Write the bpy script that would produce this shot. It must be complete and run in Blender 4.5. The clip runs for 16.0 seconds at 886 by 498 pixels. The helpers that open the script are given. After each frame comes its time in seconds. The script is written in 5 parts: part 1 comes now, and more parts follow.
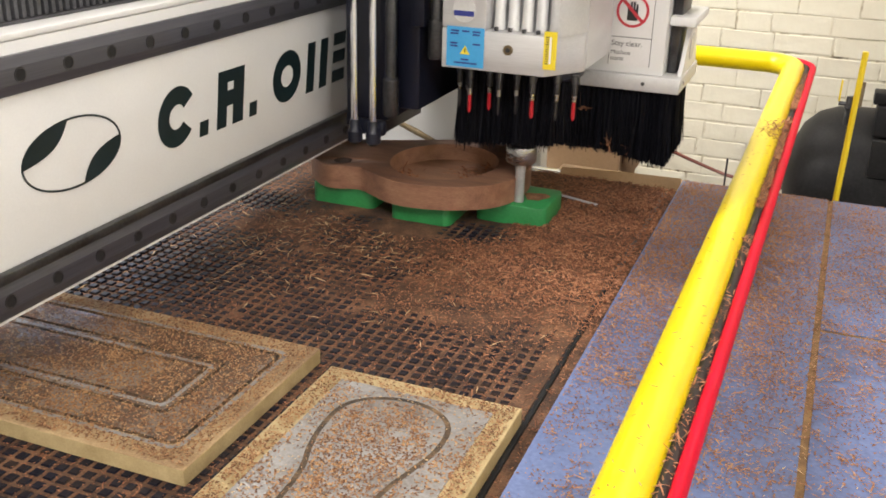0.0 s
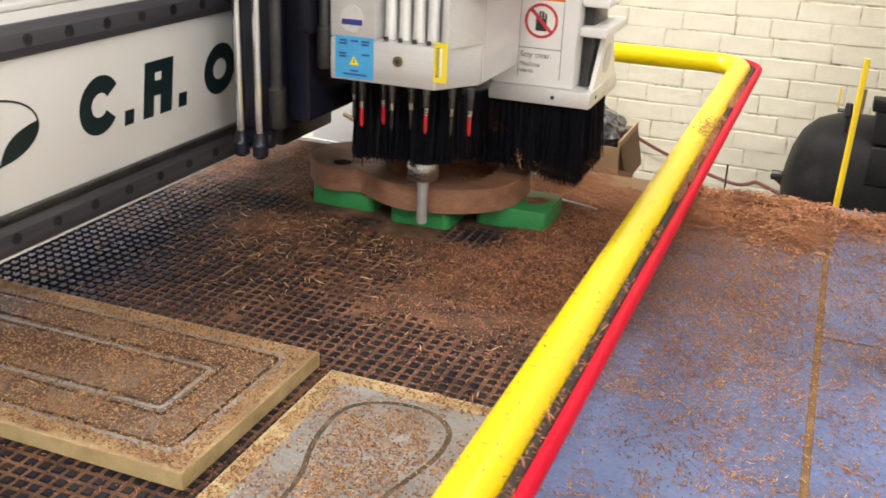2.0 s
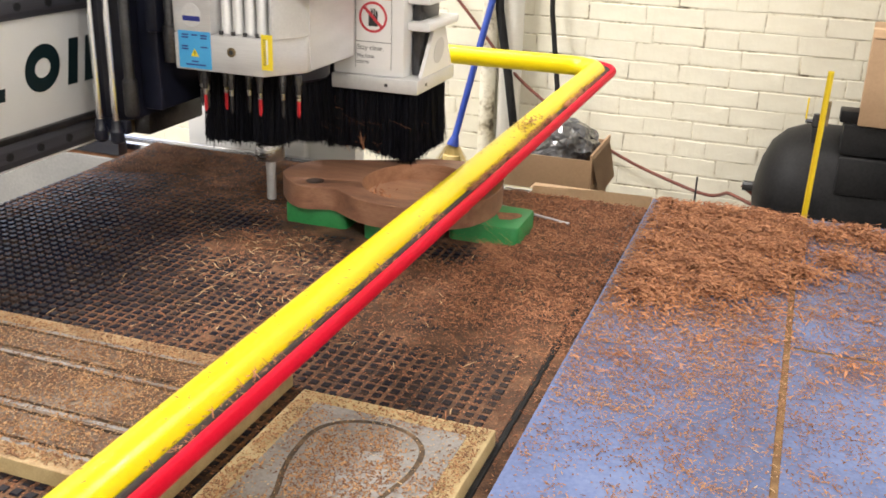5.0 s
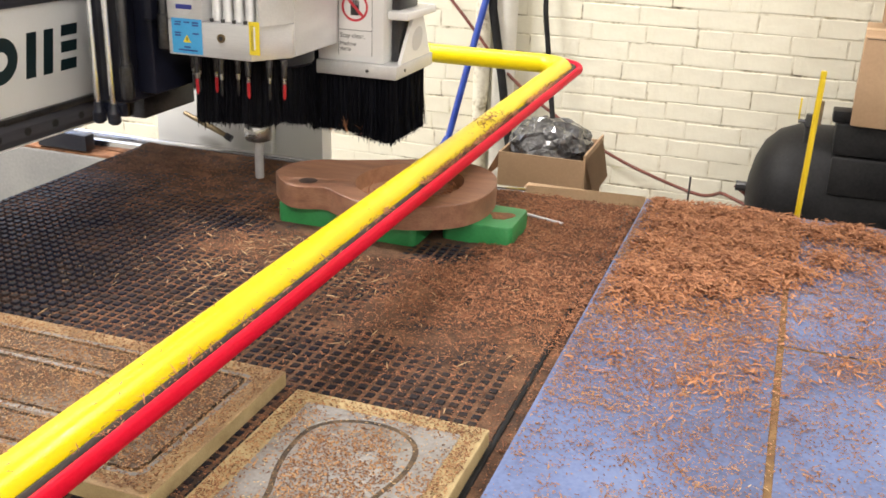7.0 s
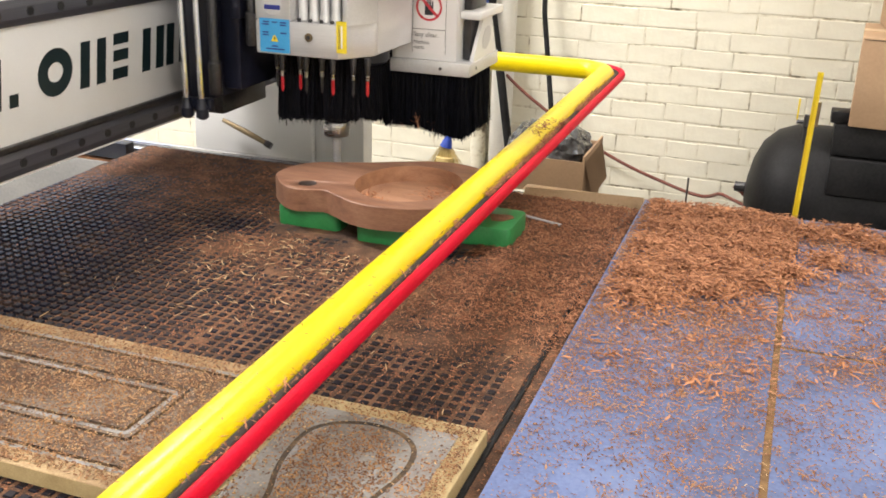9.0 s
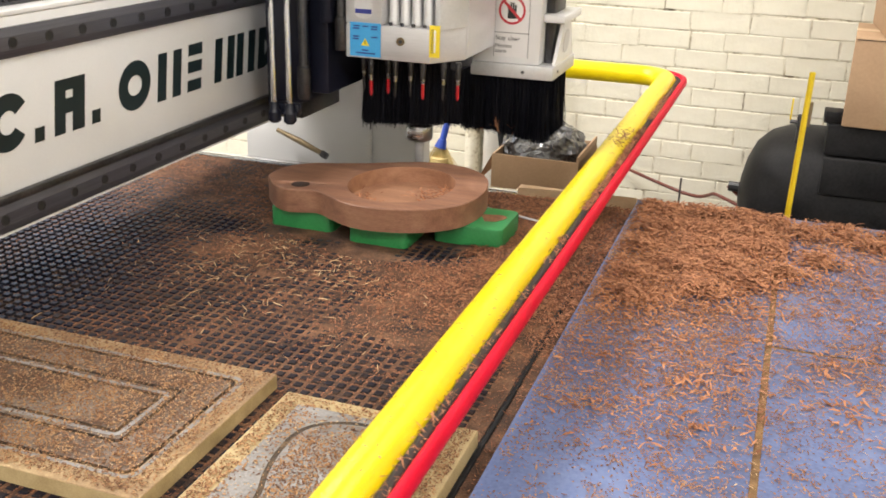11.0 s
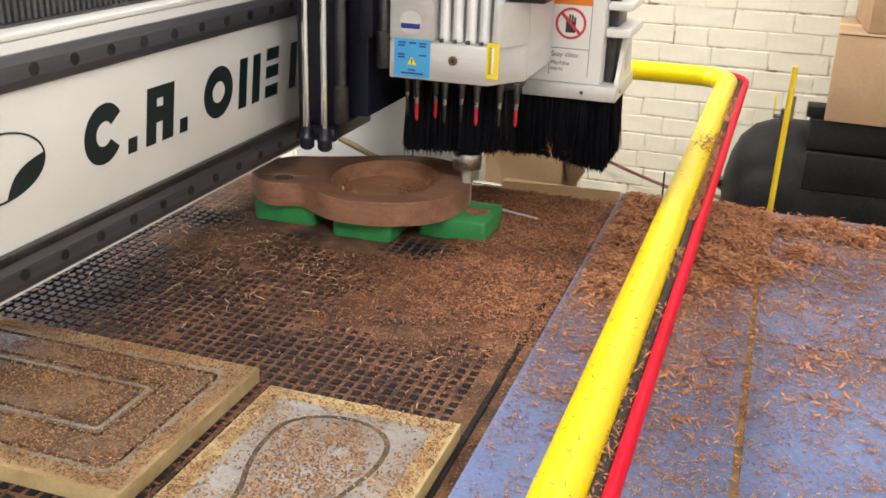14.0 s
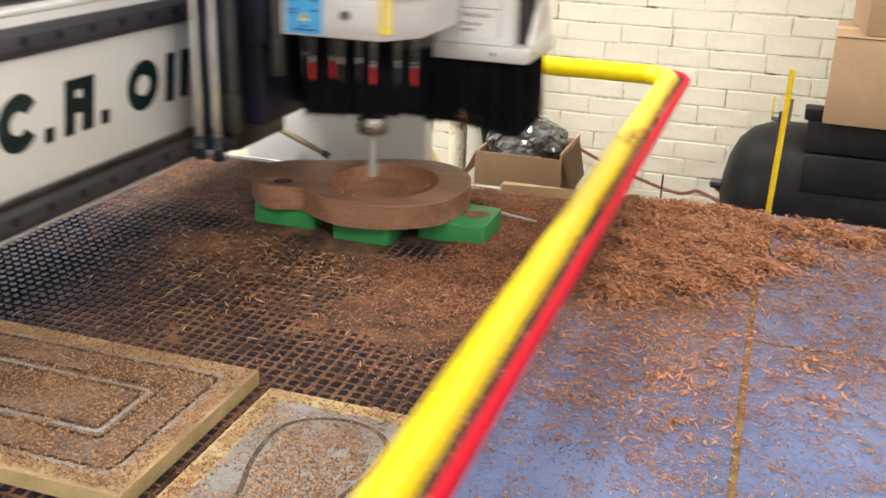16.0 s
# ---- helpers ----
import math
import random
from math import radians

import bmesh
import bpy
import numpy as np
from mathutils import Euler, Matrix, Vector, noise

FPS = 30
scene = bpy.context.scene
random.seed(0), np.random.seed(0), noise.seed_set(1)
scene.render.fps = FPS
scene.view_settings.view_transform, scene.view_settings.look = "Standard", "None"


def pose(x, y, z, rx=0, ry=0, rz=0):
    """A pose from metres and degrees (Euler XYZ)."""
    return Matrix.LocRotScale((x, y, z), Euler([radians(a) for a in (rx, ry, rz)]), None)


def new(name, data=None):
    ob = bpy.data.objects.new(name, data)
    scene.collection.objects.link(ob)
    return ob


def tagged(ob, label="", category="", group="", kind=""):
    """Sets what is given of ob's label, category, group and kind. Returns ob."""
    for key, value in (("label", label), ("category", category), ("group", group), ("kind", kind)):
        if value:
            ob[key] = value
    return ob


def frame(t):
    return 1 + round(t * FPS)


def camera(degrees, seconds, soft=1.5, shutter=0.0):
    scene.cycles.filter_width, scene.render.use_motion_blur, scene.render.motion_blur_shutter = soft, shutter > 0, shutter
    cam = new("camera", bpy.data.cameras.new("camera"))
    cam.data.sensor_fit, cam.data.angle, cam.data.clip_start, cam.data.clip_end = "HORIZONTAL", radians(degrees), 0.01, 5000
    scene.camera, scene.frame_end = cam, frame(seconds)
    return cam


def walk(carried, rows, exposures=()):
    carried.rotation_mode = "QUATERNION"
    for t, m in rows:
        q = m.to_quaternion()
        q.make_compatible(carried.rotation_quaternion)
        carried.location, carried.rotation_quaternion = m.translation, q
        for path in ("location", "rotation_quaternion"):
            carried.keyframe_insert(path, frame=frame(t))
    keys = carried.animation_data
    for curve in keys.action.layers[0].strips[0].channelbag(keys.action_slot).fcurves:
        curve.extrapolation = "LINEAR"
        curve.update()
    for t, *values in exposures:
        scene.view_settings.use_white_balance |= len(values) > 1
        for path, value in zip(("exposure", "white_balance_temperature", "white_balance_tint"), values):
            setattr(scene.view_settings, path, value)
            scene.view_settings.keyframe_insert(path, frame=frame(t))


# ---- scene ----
cam = camera(48.2, 16.0, soft=1.7, shutter=0.7)
PATH = [
    (0.0, pose(-0.0155, -0.0050, 1.5146, 68.015, -1.507, 21.758)),
    (0.5, pose(-0.0163, -0.0040, 1.5122, 68.170, -1.603, 21.574)),
    (1.0, pose(-0.0206, -0.0011, 1.5104, 68.221, -1.767, 21.540)),
    (1.5, pose(-0.0238, -0.0022, 1.5118, 68.170, -1.926, 21.544)),
    (2.0, pose(-0.0288, -0.0003, 1.5122, 68.166, -2.165, 21.634)),
    (2.5, pose(-0.0279, -0.0004, 1.5153, 68.088, -2.293, 21.742)),
    (3.0, pose(-0.0284, 0.0005, 1.5150, 68.221, -2.273, 21.569)),
    (3.5, pose(-0.0261, 0.0003, 1.5191, 68.360, -2.087, 21.116)),
    (4.0, pose(-0.0157, -0.0032, 1.5225, 68.769, -1.704, 20.550)),
    (6.5, pose(-0.0163, -0.0011, 1.5185, 69.035, -1.876, 19.835)),
    (7.0, pose(-0.0163, -0.0008, 1.5183, 69.064, -1.781, 19.788)),
    (7.5, pose(-0.0139, -0.0016, 1.5183, 69.132, -1.810, 19.787)),
    (8.0, pose(-0.0124, -0.0028, 1.5215, 69.061, -1.831, 19.837)),
    (8.5, pose(-0.0119, -0.0033, 1.5210, 69.132, -1.668, 19.819)),
    (9.0, pose(-0.0092, -0.0077, 1.5233, 69.128, -1.564, 19.788)),
    (11.5, pose(0.0005, -0.0051, 1.5240, 69.170, -1.449, 19.418)),
    (12.0, pose(0.0015, -0.0030, 1.5233, 69.057, -1.486, 19.145)),
    (12.5, pose(-0.0028, 0.0008, 1.5197, 68.876, -1.758, 18.881)),
    (13.0, pose(-0.0016, -0.0017, 1.5198, 68.820, -1.674, 18.885)),
    (13.5, pose(-0.0007, -0.0029, 1.5210, 68.822, -1.686, 18.816)),
    (14.0, pose(0.0011, -0.0028, 1.5216, 68.856, -1.821, 18.791)),
    (14.5, pose(0.0003, -0.0003, 1.5206, 68.803, -1.716, 18.718)),
    (15.0, pose(-0.0026, -0.0038, 1.5202, 68.927, -1.750, 18.708)),
    (15.5, pose(0.0023, -0.0059, 1.5205, 69.056, -1.733, 18.689)),
    (16.0, pose(0.0043, -0.0084, 1.5221, 69.085, -1.677, 18.723)),
]
walk(cam, PATH, exposures=[(0.0, 0.0), (16.0, 0.0)])

# seconds, gantry travel, carriage travel, head lift
TRAVEL = [
    (0.0, 0.0001, -0.0609, -0.0038),
    (0.5, -0.0164, -0.1061, -0.0065),
    (1.0, -0.0463, -0.1512, -0.0062),
    (1.5, -0.0899, -0.1889, -0.0053),
    (2.0, -0.1379, -0.2131, -0.0067),
    (2.5, -0.1948, -0.2243, -0.0080),
    (3.0, -0.2511, -0.2100, -0.0090),
    (3.5, -0.3068, -0.1791, -0.0108),
    (4.0, -0.3588, -0.1377, -0.0072),
    (6.5, -0.5408, -0.0224, -0.0081),
    (7.0, -0.5404, 0.0282, -0.0070),
    (7.5, -0.5012, 0.0570, -0.0077),
    (8.0, -0.4787, 0.0721, -0.0086),
    (8.5, -0.4548, 0.1246, -0.0063),
    (9.0, -0.4130, 0.1510, -0.0048),
    (11.5, -0.1683, 0.2124, -0.0042),
    (12.0, -0.1145, 0.2090, -0.0059),
    (12.5, -0.0652, 0.1724, -0.0058),
    (13.0, -0.0309, 0.1269, -0.0055),
    (13.5, -0.0141, 0.0698, -0.0062),
    (14.0, -0.0120, 0.0151, -0.0068),
    (14.5, 0.0000, -0.0000, 0.0000),
    (15.0, 0.0009, -0.0056, 0.0650),
    (15.5, 0.0006, -0.0021, 0.0823),
    (15.6, -0.0090, -0.0081, 0.0823),
    (15.7, -0.0300, -0.0210, 0.0822),
    (15.8, -0.0621, -0.0409, 0.0820),
    (15.9, -0.1071, -0.0688, 0.0818),
    (16.0, -0.1640, -0.1030, 0.0817),
]

# ---- world and light ----
BED = 0.85
world = bpy.data.worlds.new("workshop")
world.use_nodes = True
world.node_tree.nodes["Background"].inputs[0].default_value = (0.9, 0.93, 1.0, 1)
world.node_tree.nodes["Background"].inputs[1].default_value = 0.05
scene.world = world


def lamp(name, x, y, z, sx, sy, watts, colour):
    d = bpy.data.lights.new(name, "AREA")
    d.shape, d.size, d.size_y, d.energy, d.color = "RECTANGLE", sx, sy, watts, colour
    o = new(name, d)
    o.matrix_world = pose(x, y, z)
    return o


TUBES = [(-2.9, 1.5, 150), (-1.9, 3.0, 34), (0.5, 2.6, 26), (2.2, -1.5, 96), (-0.3, -1.1, 58)]
for tx, ty, watts in TUBES:
    lamp("tube_light", tx, ty, 3.30, 1.2, 0.22, watts, (1.0, 0.952, 0.922))
# daylight from the window in the far corner
window_lamp = lamp("window_daylight", -3.30, 3.56, 1.95, 1.05, 1.5, 8, (0.72, 0.82, 1.0))
window_lamp.matrix_world = pose(-3.30, 3.56, 1.95, 90, 0, 180) @ pose(0, 0, 0, 180, 0, 0)


# ---- materials ----
def material(name, colours, rough=0.5, metal=0.0, scale=20.0, fine=200.0, bump=0.15, bump_dist=0.001, stretch=(1, 1, 1), rough_var=0.1, coat=0.0, island=0.0, obj_random=0.0, spread=(0.35, 0.65)):
    m = bpy.data.materials.new(name)
    m.use_nodes = True
    nt = m.node_tree
    b = nt.nodes["Principled BSDF"]
    N, L = nt.nodes.new, nt.links.new
    tc = N("ShaderNodeTexCoord")
    mp = N("ShaderNodeMapping")
    mp.inputs["Scale"].default_value = stretch
    L(tc.outputs["Object"], mp.inputs[0])
    n1 = N("ShaderNodeTexNoise")
    n1.inputs["Scale"].default_value, n1.inputs["Detail"].default_value = scale, 5
    n2 = N("ShaderNodeTexNoise")
    n2.inputs["Scale"].default_value, n2.inputs["Detail"].default_value = fine, 3
    L(mp.outputs[0], n1.inputs[0])
    L(mp.outputs[0], n2.inputs[0])
    mix = N("ShaderNodeMath")
    mix.operation = "MULTIPLY_ADD"
    mix.inputs[1].default_value = 0.65
    sc = N("ShaderNodeMath")
    sc.operation = "MULTIPLY"
    sc.inputs[1].default_value = 0.35
    L(n2.outputs[0], sc.inputs[0])
    L(n1.outputs[0], mix.inputs[0])
    L(sc.outputs[0], mix.inputs[2])
    fac = mix.outputs[0]
    for amount, kind in ((island, "g"), (obj_random, "o")):
        if amount:
            src = N("ShaderNodeNewGeometry" if kind == "g" else "ShaderNodeObjectInfo")
            add = N("ShaderNodeMath")
            add.operation = "MULTIPLY_ADD"
            add.inputs[1].default_value = amount
            off = N("ShaderNodeMath")
            off.operation = "SUBTRACT"
            off.inputs[1].default_value = amount / 2
            L(src.outputs["Random Per Island" if kind == "g" else "Random"], add.inputs[0])
            L(fac, off.inputs[0])
            L(off.outputs[0], add.inputs[2])
            fac = add.outputs[0]
    ramp = N("ShaderNodeValToRGB")
    els = ramp.color_ramp.elements
    lo, hi = spread
    for i, c in enumerate(colours):
        p = lo + (hi - lo) * i / max(1, len(colours) - 1)
        e = els[i] if i < 2 else els.new(p)
        e.position, e.color = p, (*c, 1)
    L(fac, ramp.inputs[0])
    L(ramp.outputs[0], b.inputs["Base Color"])
    mr = N("ShaderNodeMapRange")
    mr.inputs["To Min"].default_value, mr.inputs["To Max"].default_value = max(0.02, rough - rough_var), min(1, rough + rough_var)
    L(n1.outputs[0], mr.inputs[0])
    L(mr.outputs[0], b.inputs["Roughness"])
    b.inputs["Metallic"].default_value = metal
    b.inputs["Coat Weight"].default_value = coat
    if bump:
        bp = N("ShaderNodeBump")
        bp.inputs["Strength"].default_value, bp.inputs["Distance"].default_value = bump, bump_dist
        L(n2.outputs[0], bp.inputs["Height"])
        L(bp.outputs[0], b.inputs["Normal"])
    return m


def glow(name, colour, strength):
    m = bpy.data.materials.new(name)
    m.use_nodes = True
    b = m.node_tree.nodes["Principled BSDF"]
    b.inputs["Base Color"].default_value = (*colour, 1)
    b.inputs["Emission Color"].default_value, b.inputs["Emission Strength"].default_value = (*colour, 1), strength
    return m


M = dict(
    concrete=material("concrete", [(0.22, 0.21, 0.20), (0.33, 0.32, 0.30)], 0.8, scale=4, fine=60),
    plaster=material("plaster", [(0.68, 0.66, 0.60), (0.76, 0.74, 0.68)], 0.8, scale=3, fine=80),
    ceiling=material("ceiling_paint", [(0.70, 0.69, 0.66), (0.78, 0.77, 0.74)], 0.9, scale=2, fine=60),
    brick=material("painted_brick", [(0.765, 0.73, 0.60), (0.80, 0.77, 0.64), (0.82, 0.79, 0.665)], 0.6, scale=5, fine=22, bump=0.5, bump_dist=0.007),
    mortar=material("painted_mortar", [(0.12, 0.095, 0.06), (0.50, 0.45, 0.33), (0.74, 0.70, 0.57), (0.79, 0.76, 0.63), (0.80, 0.77, 0.64)], 0.75, scale=11, fine=60, bump=0.6, bump_dist=0.004),
    black_bed=material("black_phenolic", [(0.007, 0.0075, 0.016), (0.010, 0.010, 0.018), (0.019, 0.015, 0.017), (0.055, 0.031, 0.020)], 0.44, scale=30, fine=300, bump=0.1, rough_var=0.10, island=0.1, obj_random=0.1),
    bed_body=material("dark_table_steel", [(0.02, 0.02, 0.025), (0.04, 0.04, 0.045)], 0.5, scale=10),
    groove_dust=material("packed_wood_dust", [(0.040, 0.021, 0.013), (0.115, 0.057, 0.031), (0.23, 0.120, 0.062)], 0.95, scale=22, fine=330, bump=0.8, bump_dist=0.003, spread=(0.36, 0.66)),
    chip=material("mahogany_shavings", [(0.215, 0.084, 0.040), (0.39, 0.165, 0.078), (0.55, 0.26, 0.13)], 0.85, scale=8, fine=300, bump=0.3, island=0.55, spread=(0.25, 0.75)),
    chip_bed=material("dusty_mahogany_chips", [(0.115, 0.044, 0.021), (0.265, 0.106, 0.050), (0.43, 0.195, 0.098)], 0.9, scale=8, fine=300, bump=0.3, island=0.55, spread=(0.25, 0.75)),
    chip_tan=material("tan_wood_chips", [(0.19, 0.080, 0.038), (0.35, 0.165, 0.080), (0.48, 0.27, 0.14)], 0.85, scale=8, fine=300, bump=0.3, island=0.6, spread=(0.25, 0.75)),
    chip_pale=material("pale_wood_slivers", [(0.42, 0.26, 0.12), (0.66, 0.47, 0.25)], 0.7, scale=8, fine=300, bump=0.2, island=0.5, spread=(0.25, 0.75)),
    chip_panel=material("board_and_wood_chips", [(0.13, 0.056, 0.026), (0.275, 0.132, 0.058), (0.44, 0.25, 0.115)], 0.85, scale=8, fine=300, bump=0.3, island=0.7, spread=(0.25, 0.75)),
    dust=material("brown_sawdust", [(0.14, 0.06, 0.03), (0.28, 0.125, 0.06), (0.38, 0.19, 0.10)], 0.95, scale=35, fine=420, bump=1.0, bump_dist=0.004, spread=(0.35, 0.65)),
    mdf=material("raw_mdf", [(0.22, 0.135, 0.070), (0.38, 0.255, 0.130), (0.52, 0.38, 0.205)], 0.75, scale=14, fine=340, bump=0.2),
    mdf_edge=material("cut_mdf_edge", [(0.36, 0.265, 0.125), (0.52, 0.405, 0.215)], 0.8, scale=30, fine=400, bump=0.3),
    # groove faces near black to brown, darker than the board around them
    mdf_groove=material("dark_cut_groove", [(0.02, 0.015, 0.012), (0.07, 0.045, 0.025), (0.18, 0.11, 0.055)], 0.85, scale=40, fine=300),
    film=material("worn_grey_panel_film", [(0.15, 0.130, 0.115), (0.235, 0.222, 0.210), (0.31, 0.300, 0.290)], 0.36, scale=12, fine=240, bump=0.1, rough_var=0.14),
    film_worn=material("worn_brown_panel_film", [(0.095, 0.060, 0.042), (0.160, 0.110, 0.078), (0.23, 0.180, 0.140)], 0.25, scale=10, fine=220, bump=0.1, rough_var=0.14),
    mat_blue=material("blue_rubber_mat", [(0.090, 0.110, 0.215), (0.110, 0.150, 0.300), (0.135, 0.185, 0.365), (0.165, 0.215, 0.39)], 0.62, scale=5, fine=160, bump=0.25, rough_var=0.15),
    seam=material("dusty_seam_board", [(0.14, 0.075, 0.032), (0.30, 0.18, 0.075)], 0.9, scale=40, fine=300, bump=0.6),
    mahogany=material("mahogany", [(0.155, 0.072, 0.043), (0.25, 0.122, 0.074), (0.34, 0.185, 0.115)], 0.5, scale=7, fine=60, stretch=(1.0, 7, 7), bump=0.15, spread=(0.3, 0.7)),
    mahogany_cut=material("fresh_cut_mahogany", [(0.25, 0.118, 0.066), (0.37, 0.19, 0.11), (0.45, 0.25, 0.15)], 0.55, scale=7, fine=60, stretch=(1.2, 8, 8), bump=0.15, spread=(0.3, 0.7)),
    pod=material("green_vacuum_pod", [(0.015, 0.16, 0.045), (0.03, 0.24, 0.07)], 0.4, scale=12, fine=150, bump=0.1),
    white_paint=material("white_powder_coat", [(0.76, 0.76, 0.755), (0.82, 0.82, 0.815)], 0.35, scale=5, fine=400, bump=0.08, bump_dist=0.0005),
    grey_paint=material("light_grey_paint", [(0.55, 0.55, 0.56), (0.66, 0.66, 0.67)], 0.4, scale=6, fine=300, bump=0.08),
    rail=material("ground_rail_steel", [(0.065, 0.065, 0.080), (0.120, 0.120, 0.140)], 0.32, metal=0.35, scale=6, fine=120, stretch=(1, 0.1, 6), bump=0.05, rough_var=0.1),
    bolt=material("shaded_bolt_bore", [(0.008, 0.008, 0.010), (0.02, 0.02, 0.022)], 0.5),
    ink=material("dark_green_lettering", [(0.004, 0.014, 0.017), (0.008, 0.022, 0.026)], 0.4, scale=20, bump=0),
    alu=material("brushed_aluminium", [(0.62, 0.62, 0.63), (0.76, 0.76, 0.77)], 0.36, metal=0.45, scale=5, fine=140, stretch=(0.3, 1, 5), bump=0.08, rough_var=0.1),
    cast=material("cast_light_alloy", [(0.60, 0.60, 0.60), (0.72, 0.72, 0.72)], 0.45, metal=0.25, scale=10, fine=200, bump=0.1),
    black_plastic=material("black_machine_cover", [(0.004, 0.005, 0.011), (0.012, 0.014, 0.028)], 0.33, scale=8, fine=200, bump=0.1),
    chrome=material("chrome_rod", [(0.62, 0.62, 0.65), (0.74, 0.74, 0.76)], 0.16, metal=1.0, scale=10, bump=0),
    steel=material("machined_steel", [(0.30, 0.30, 0.31), (0.48, 0.48, 0.49)], 0.28, metal=1.0, scale=12, fine=200, stretch=(1, 1, 8), bump=0.05),
    dark_steel=material("dark_tool_steel", [(0.05, 0.05, 0.055), (0.11, 0.11, 0.115)], 0.35, metal=0.8, scale=12, bump=0.05),
    bristle=material("black_brush_bristle", [(0.0016, 0.0018, 0.0035), (0.005, 0.0055, 0.010)], 0.6, scale=30, bump=0, island=0.5),
    red_tool=material("red_drill_shank", [(0.40, 0.012, 0.022), (0.52, 0.025, 0.035)], 0.35, scale=20, bump=0),
    label_blue=material("blue_label", [(0.05, 0.33, 0.66), (0.07, 0.38, 0.72)], 0.35, scale=20, bump=0),
    label_yellow=material("yellow_label", [(0.80, 0.62, 0.02), (0.86, 0.68, 0.04)], 0.4, scale=20, bump=0),
    label_white=material("white_label", [(0.78, 0.77, 0.76), (0.84, 0.83, 0.82)], 0.4, scale=20, bump=0),
    label_ink=material("label_print", [(0.015, 0.015, 0.018), (0.03, 0.03, 0.035)], 0.5, scale=20, bump=0),
    label_navy=material("navy_print", [(0.02, 0.03, 0.20), (0.03, 0.04, 0.26)], 0.4, scale=20, bump=0),
    label_red=material("red_print", [(0.55, 0.03, 0.05), (0.62, 0.04, 0.06)], 0.4, scale=20, bump=0),
    label_orange=material("orange_print", [(0.75, 0.20, 0.02), (0.80, 0.25, 0.03)], 0.4, scale=20, bump=0),
    yellow_pipe=material("glossy_yellow_paint", [(0.86, 0.66, 0.0), (0.90, 0.72, 0.005)], 0.30, scale=5, fine=300, bump=0.05, bump_dist=0.0004, coat=0.1, rough_var=0.06),
    red_edge=material("red_rubber_edge", [(0.60, 0.002, 0.020), (0.70, 0.006, 0.035)], 0.5, scale=8, fine=200, bump=0.1),
    grey_edge=material("grey_rubber_channel", [(0.018, 0.016, 0.015), (0.045, 0.036, 0.03)], 0.8, scale=20, fine=200),
    tank=material("matt_black_tank_paint", [(0.007, 0.007, 0.008), (0.024, 0.024, 0.025)], 0.5, scale=5, fine=120, bump=0.1, rough_var=0.15),
    carton=material("corrugated_cardboard", [(0.37, 0.24, 0.14), (0.45, 0.30, 0.18)], 0.8, scale=6, fine=140, bump=0.1),
    carton_pale=material("pale_cardboard", [(0.55, 0.40, 0.25), (0.66, 0.50, 0.33)], 0.8, scale=6, fine=140, bump=0.1),
    wrap=material("black_goods_in_film", [(0.03, 0.03, 0.035), (0.10, 0.10, 0.105)], 0.2, scale=14, fine=60, bump=1.0, bump_dist=0.012, coat=1.0),
    hose_red=material("brick_red_air_hose", [(0.13, 0.035, 0.024), (0.19, 0.055, 0.038)], 0.5, scale=20),
    hose_black=material("black_cable", [(0.010, 0.010, 0.011), (0.025, 0.025, 0.025)], 0.8, scale=20),
    blue_handle=material("blue_broom_handle", [(0.02, 0.05, 0.32), (0.03, 0.08, 0.42)], 0.35, scale=20, bump=0),
    straw=material("broom_straw", [(0.50, 0.38, 0.14), (0.66, 0.52, 0.24)], 0.8, scale=30, stretch=(6, 6, 0.5), island=0.5),
    yellow_rod=material("yellow_plastic_rod", [(0.75, 0.55, 0.01), (0.82, 0.62, 0.02)], 0.4, scale=20, bump=0),
    brass=material("tarnished_brass", [(0.17, 0.125, 0.07), (0.27, 0.205, 0.12)], 0.5, metal=0.6, scale=30),
    cutter=material("bright_cutter_steel", [(0.46, 0.46, 0.47), (0.60, 0.60, 0.61)], 0.5, metal=0.35, scale=30, bump=0.05),
    # mahogany darkened so that the hole's shade sits in the colour
    bore=material("shaded_bore_mahogany", [(0.030, 0.015, 0.010), (0.06, 0.030, 0.018)], 0.7, scale=30, fine=200, bump=0.2),
    # pale frame colour lowered to carry the gantry's shadow
    dull_grey=material("shaded_frame_grey", [(0.20, 0.20, 0.20), (0.30, 0.295, 0.285)], 0.55, scale=4, fine=120, bump=0.1),
    tube=glow("tube_diffuser", (1.0, 0.95, 0.86), 6.0),
    sky_pane=glow("daylight_pane", (0.62, 0.74, 1.0), 0.25),
    bellows=material("grey_bellows", [(0.05, 0.05, 0.055), (0.10, 0.10, 0.11)], 0.5, scale=20),
)

for dull in ("bristle", "red_edge", "hose_black", "black_bed", "tank"):
    M[dull].node_tree.nodes["Principled BSDF"].inputs["Specular IOR Level"].default_value = 0.15

# ---- building helpers ----
BASE = {}


def empty(name, base, label, category, group="", kind=""):
    o = new(name)
    o.empty_display_size = 0.05
    o.matrix_world = Matrix.Translation(base)
    BASE[o] = Vector(base)
    return tagged(o, label, category, group, kind)


def finish(bm, name, mat, smooth=True):
    me = bpy.data.meshes.new(name)
    bmesh.ops.recalc_face_normals(bm, faces=bm.faces)
    bm.to_mesh(me)
    bm.free()
    for mm in (mat if isinstance(mat, (list, tuple)) else [mat]):
        me.materials.append(M[mm])
    if smooth:
        me.polygons.foreach_set("use_smooth", [True] * len(me.polygons))
        me.set_sharp_from_angle(angle=radians(32))
    return me


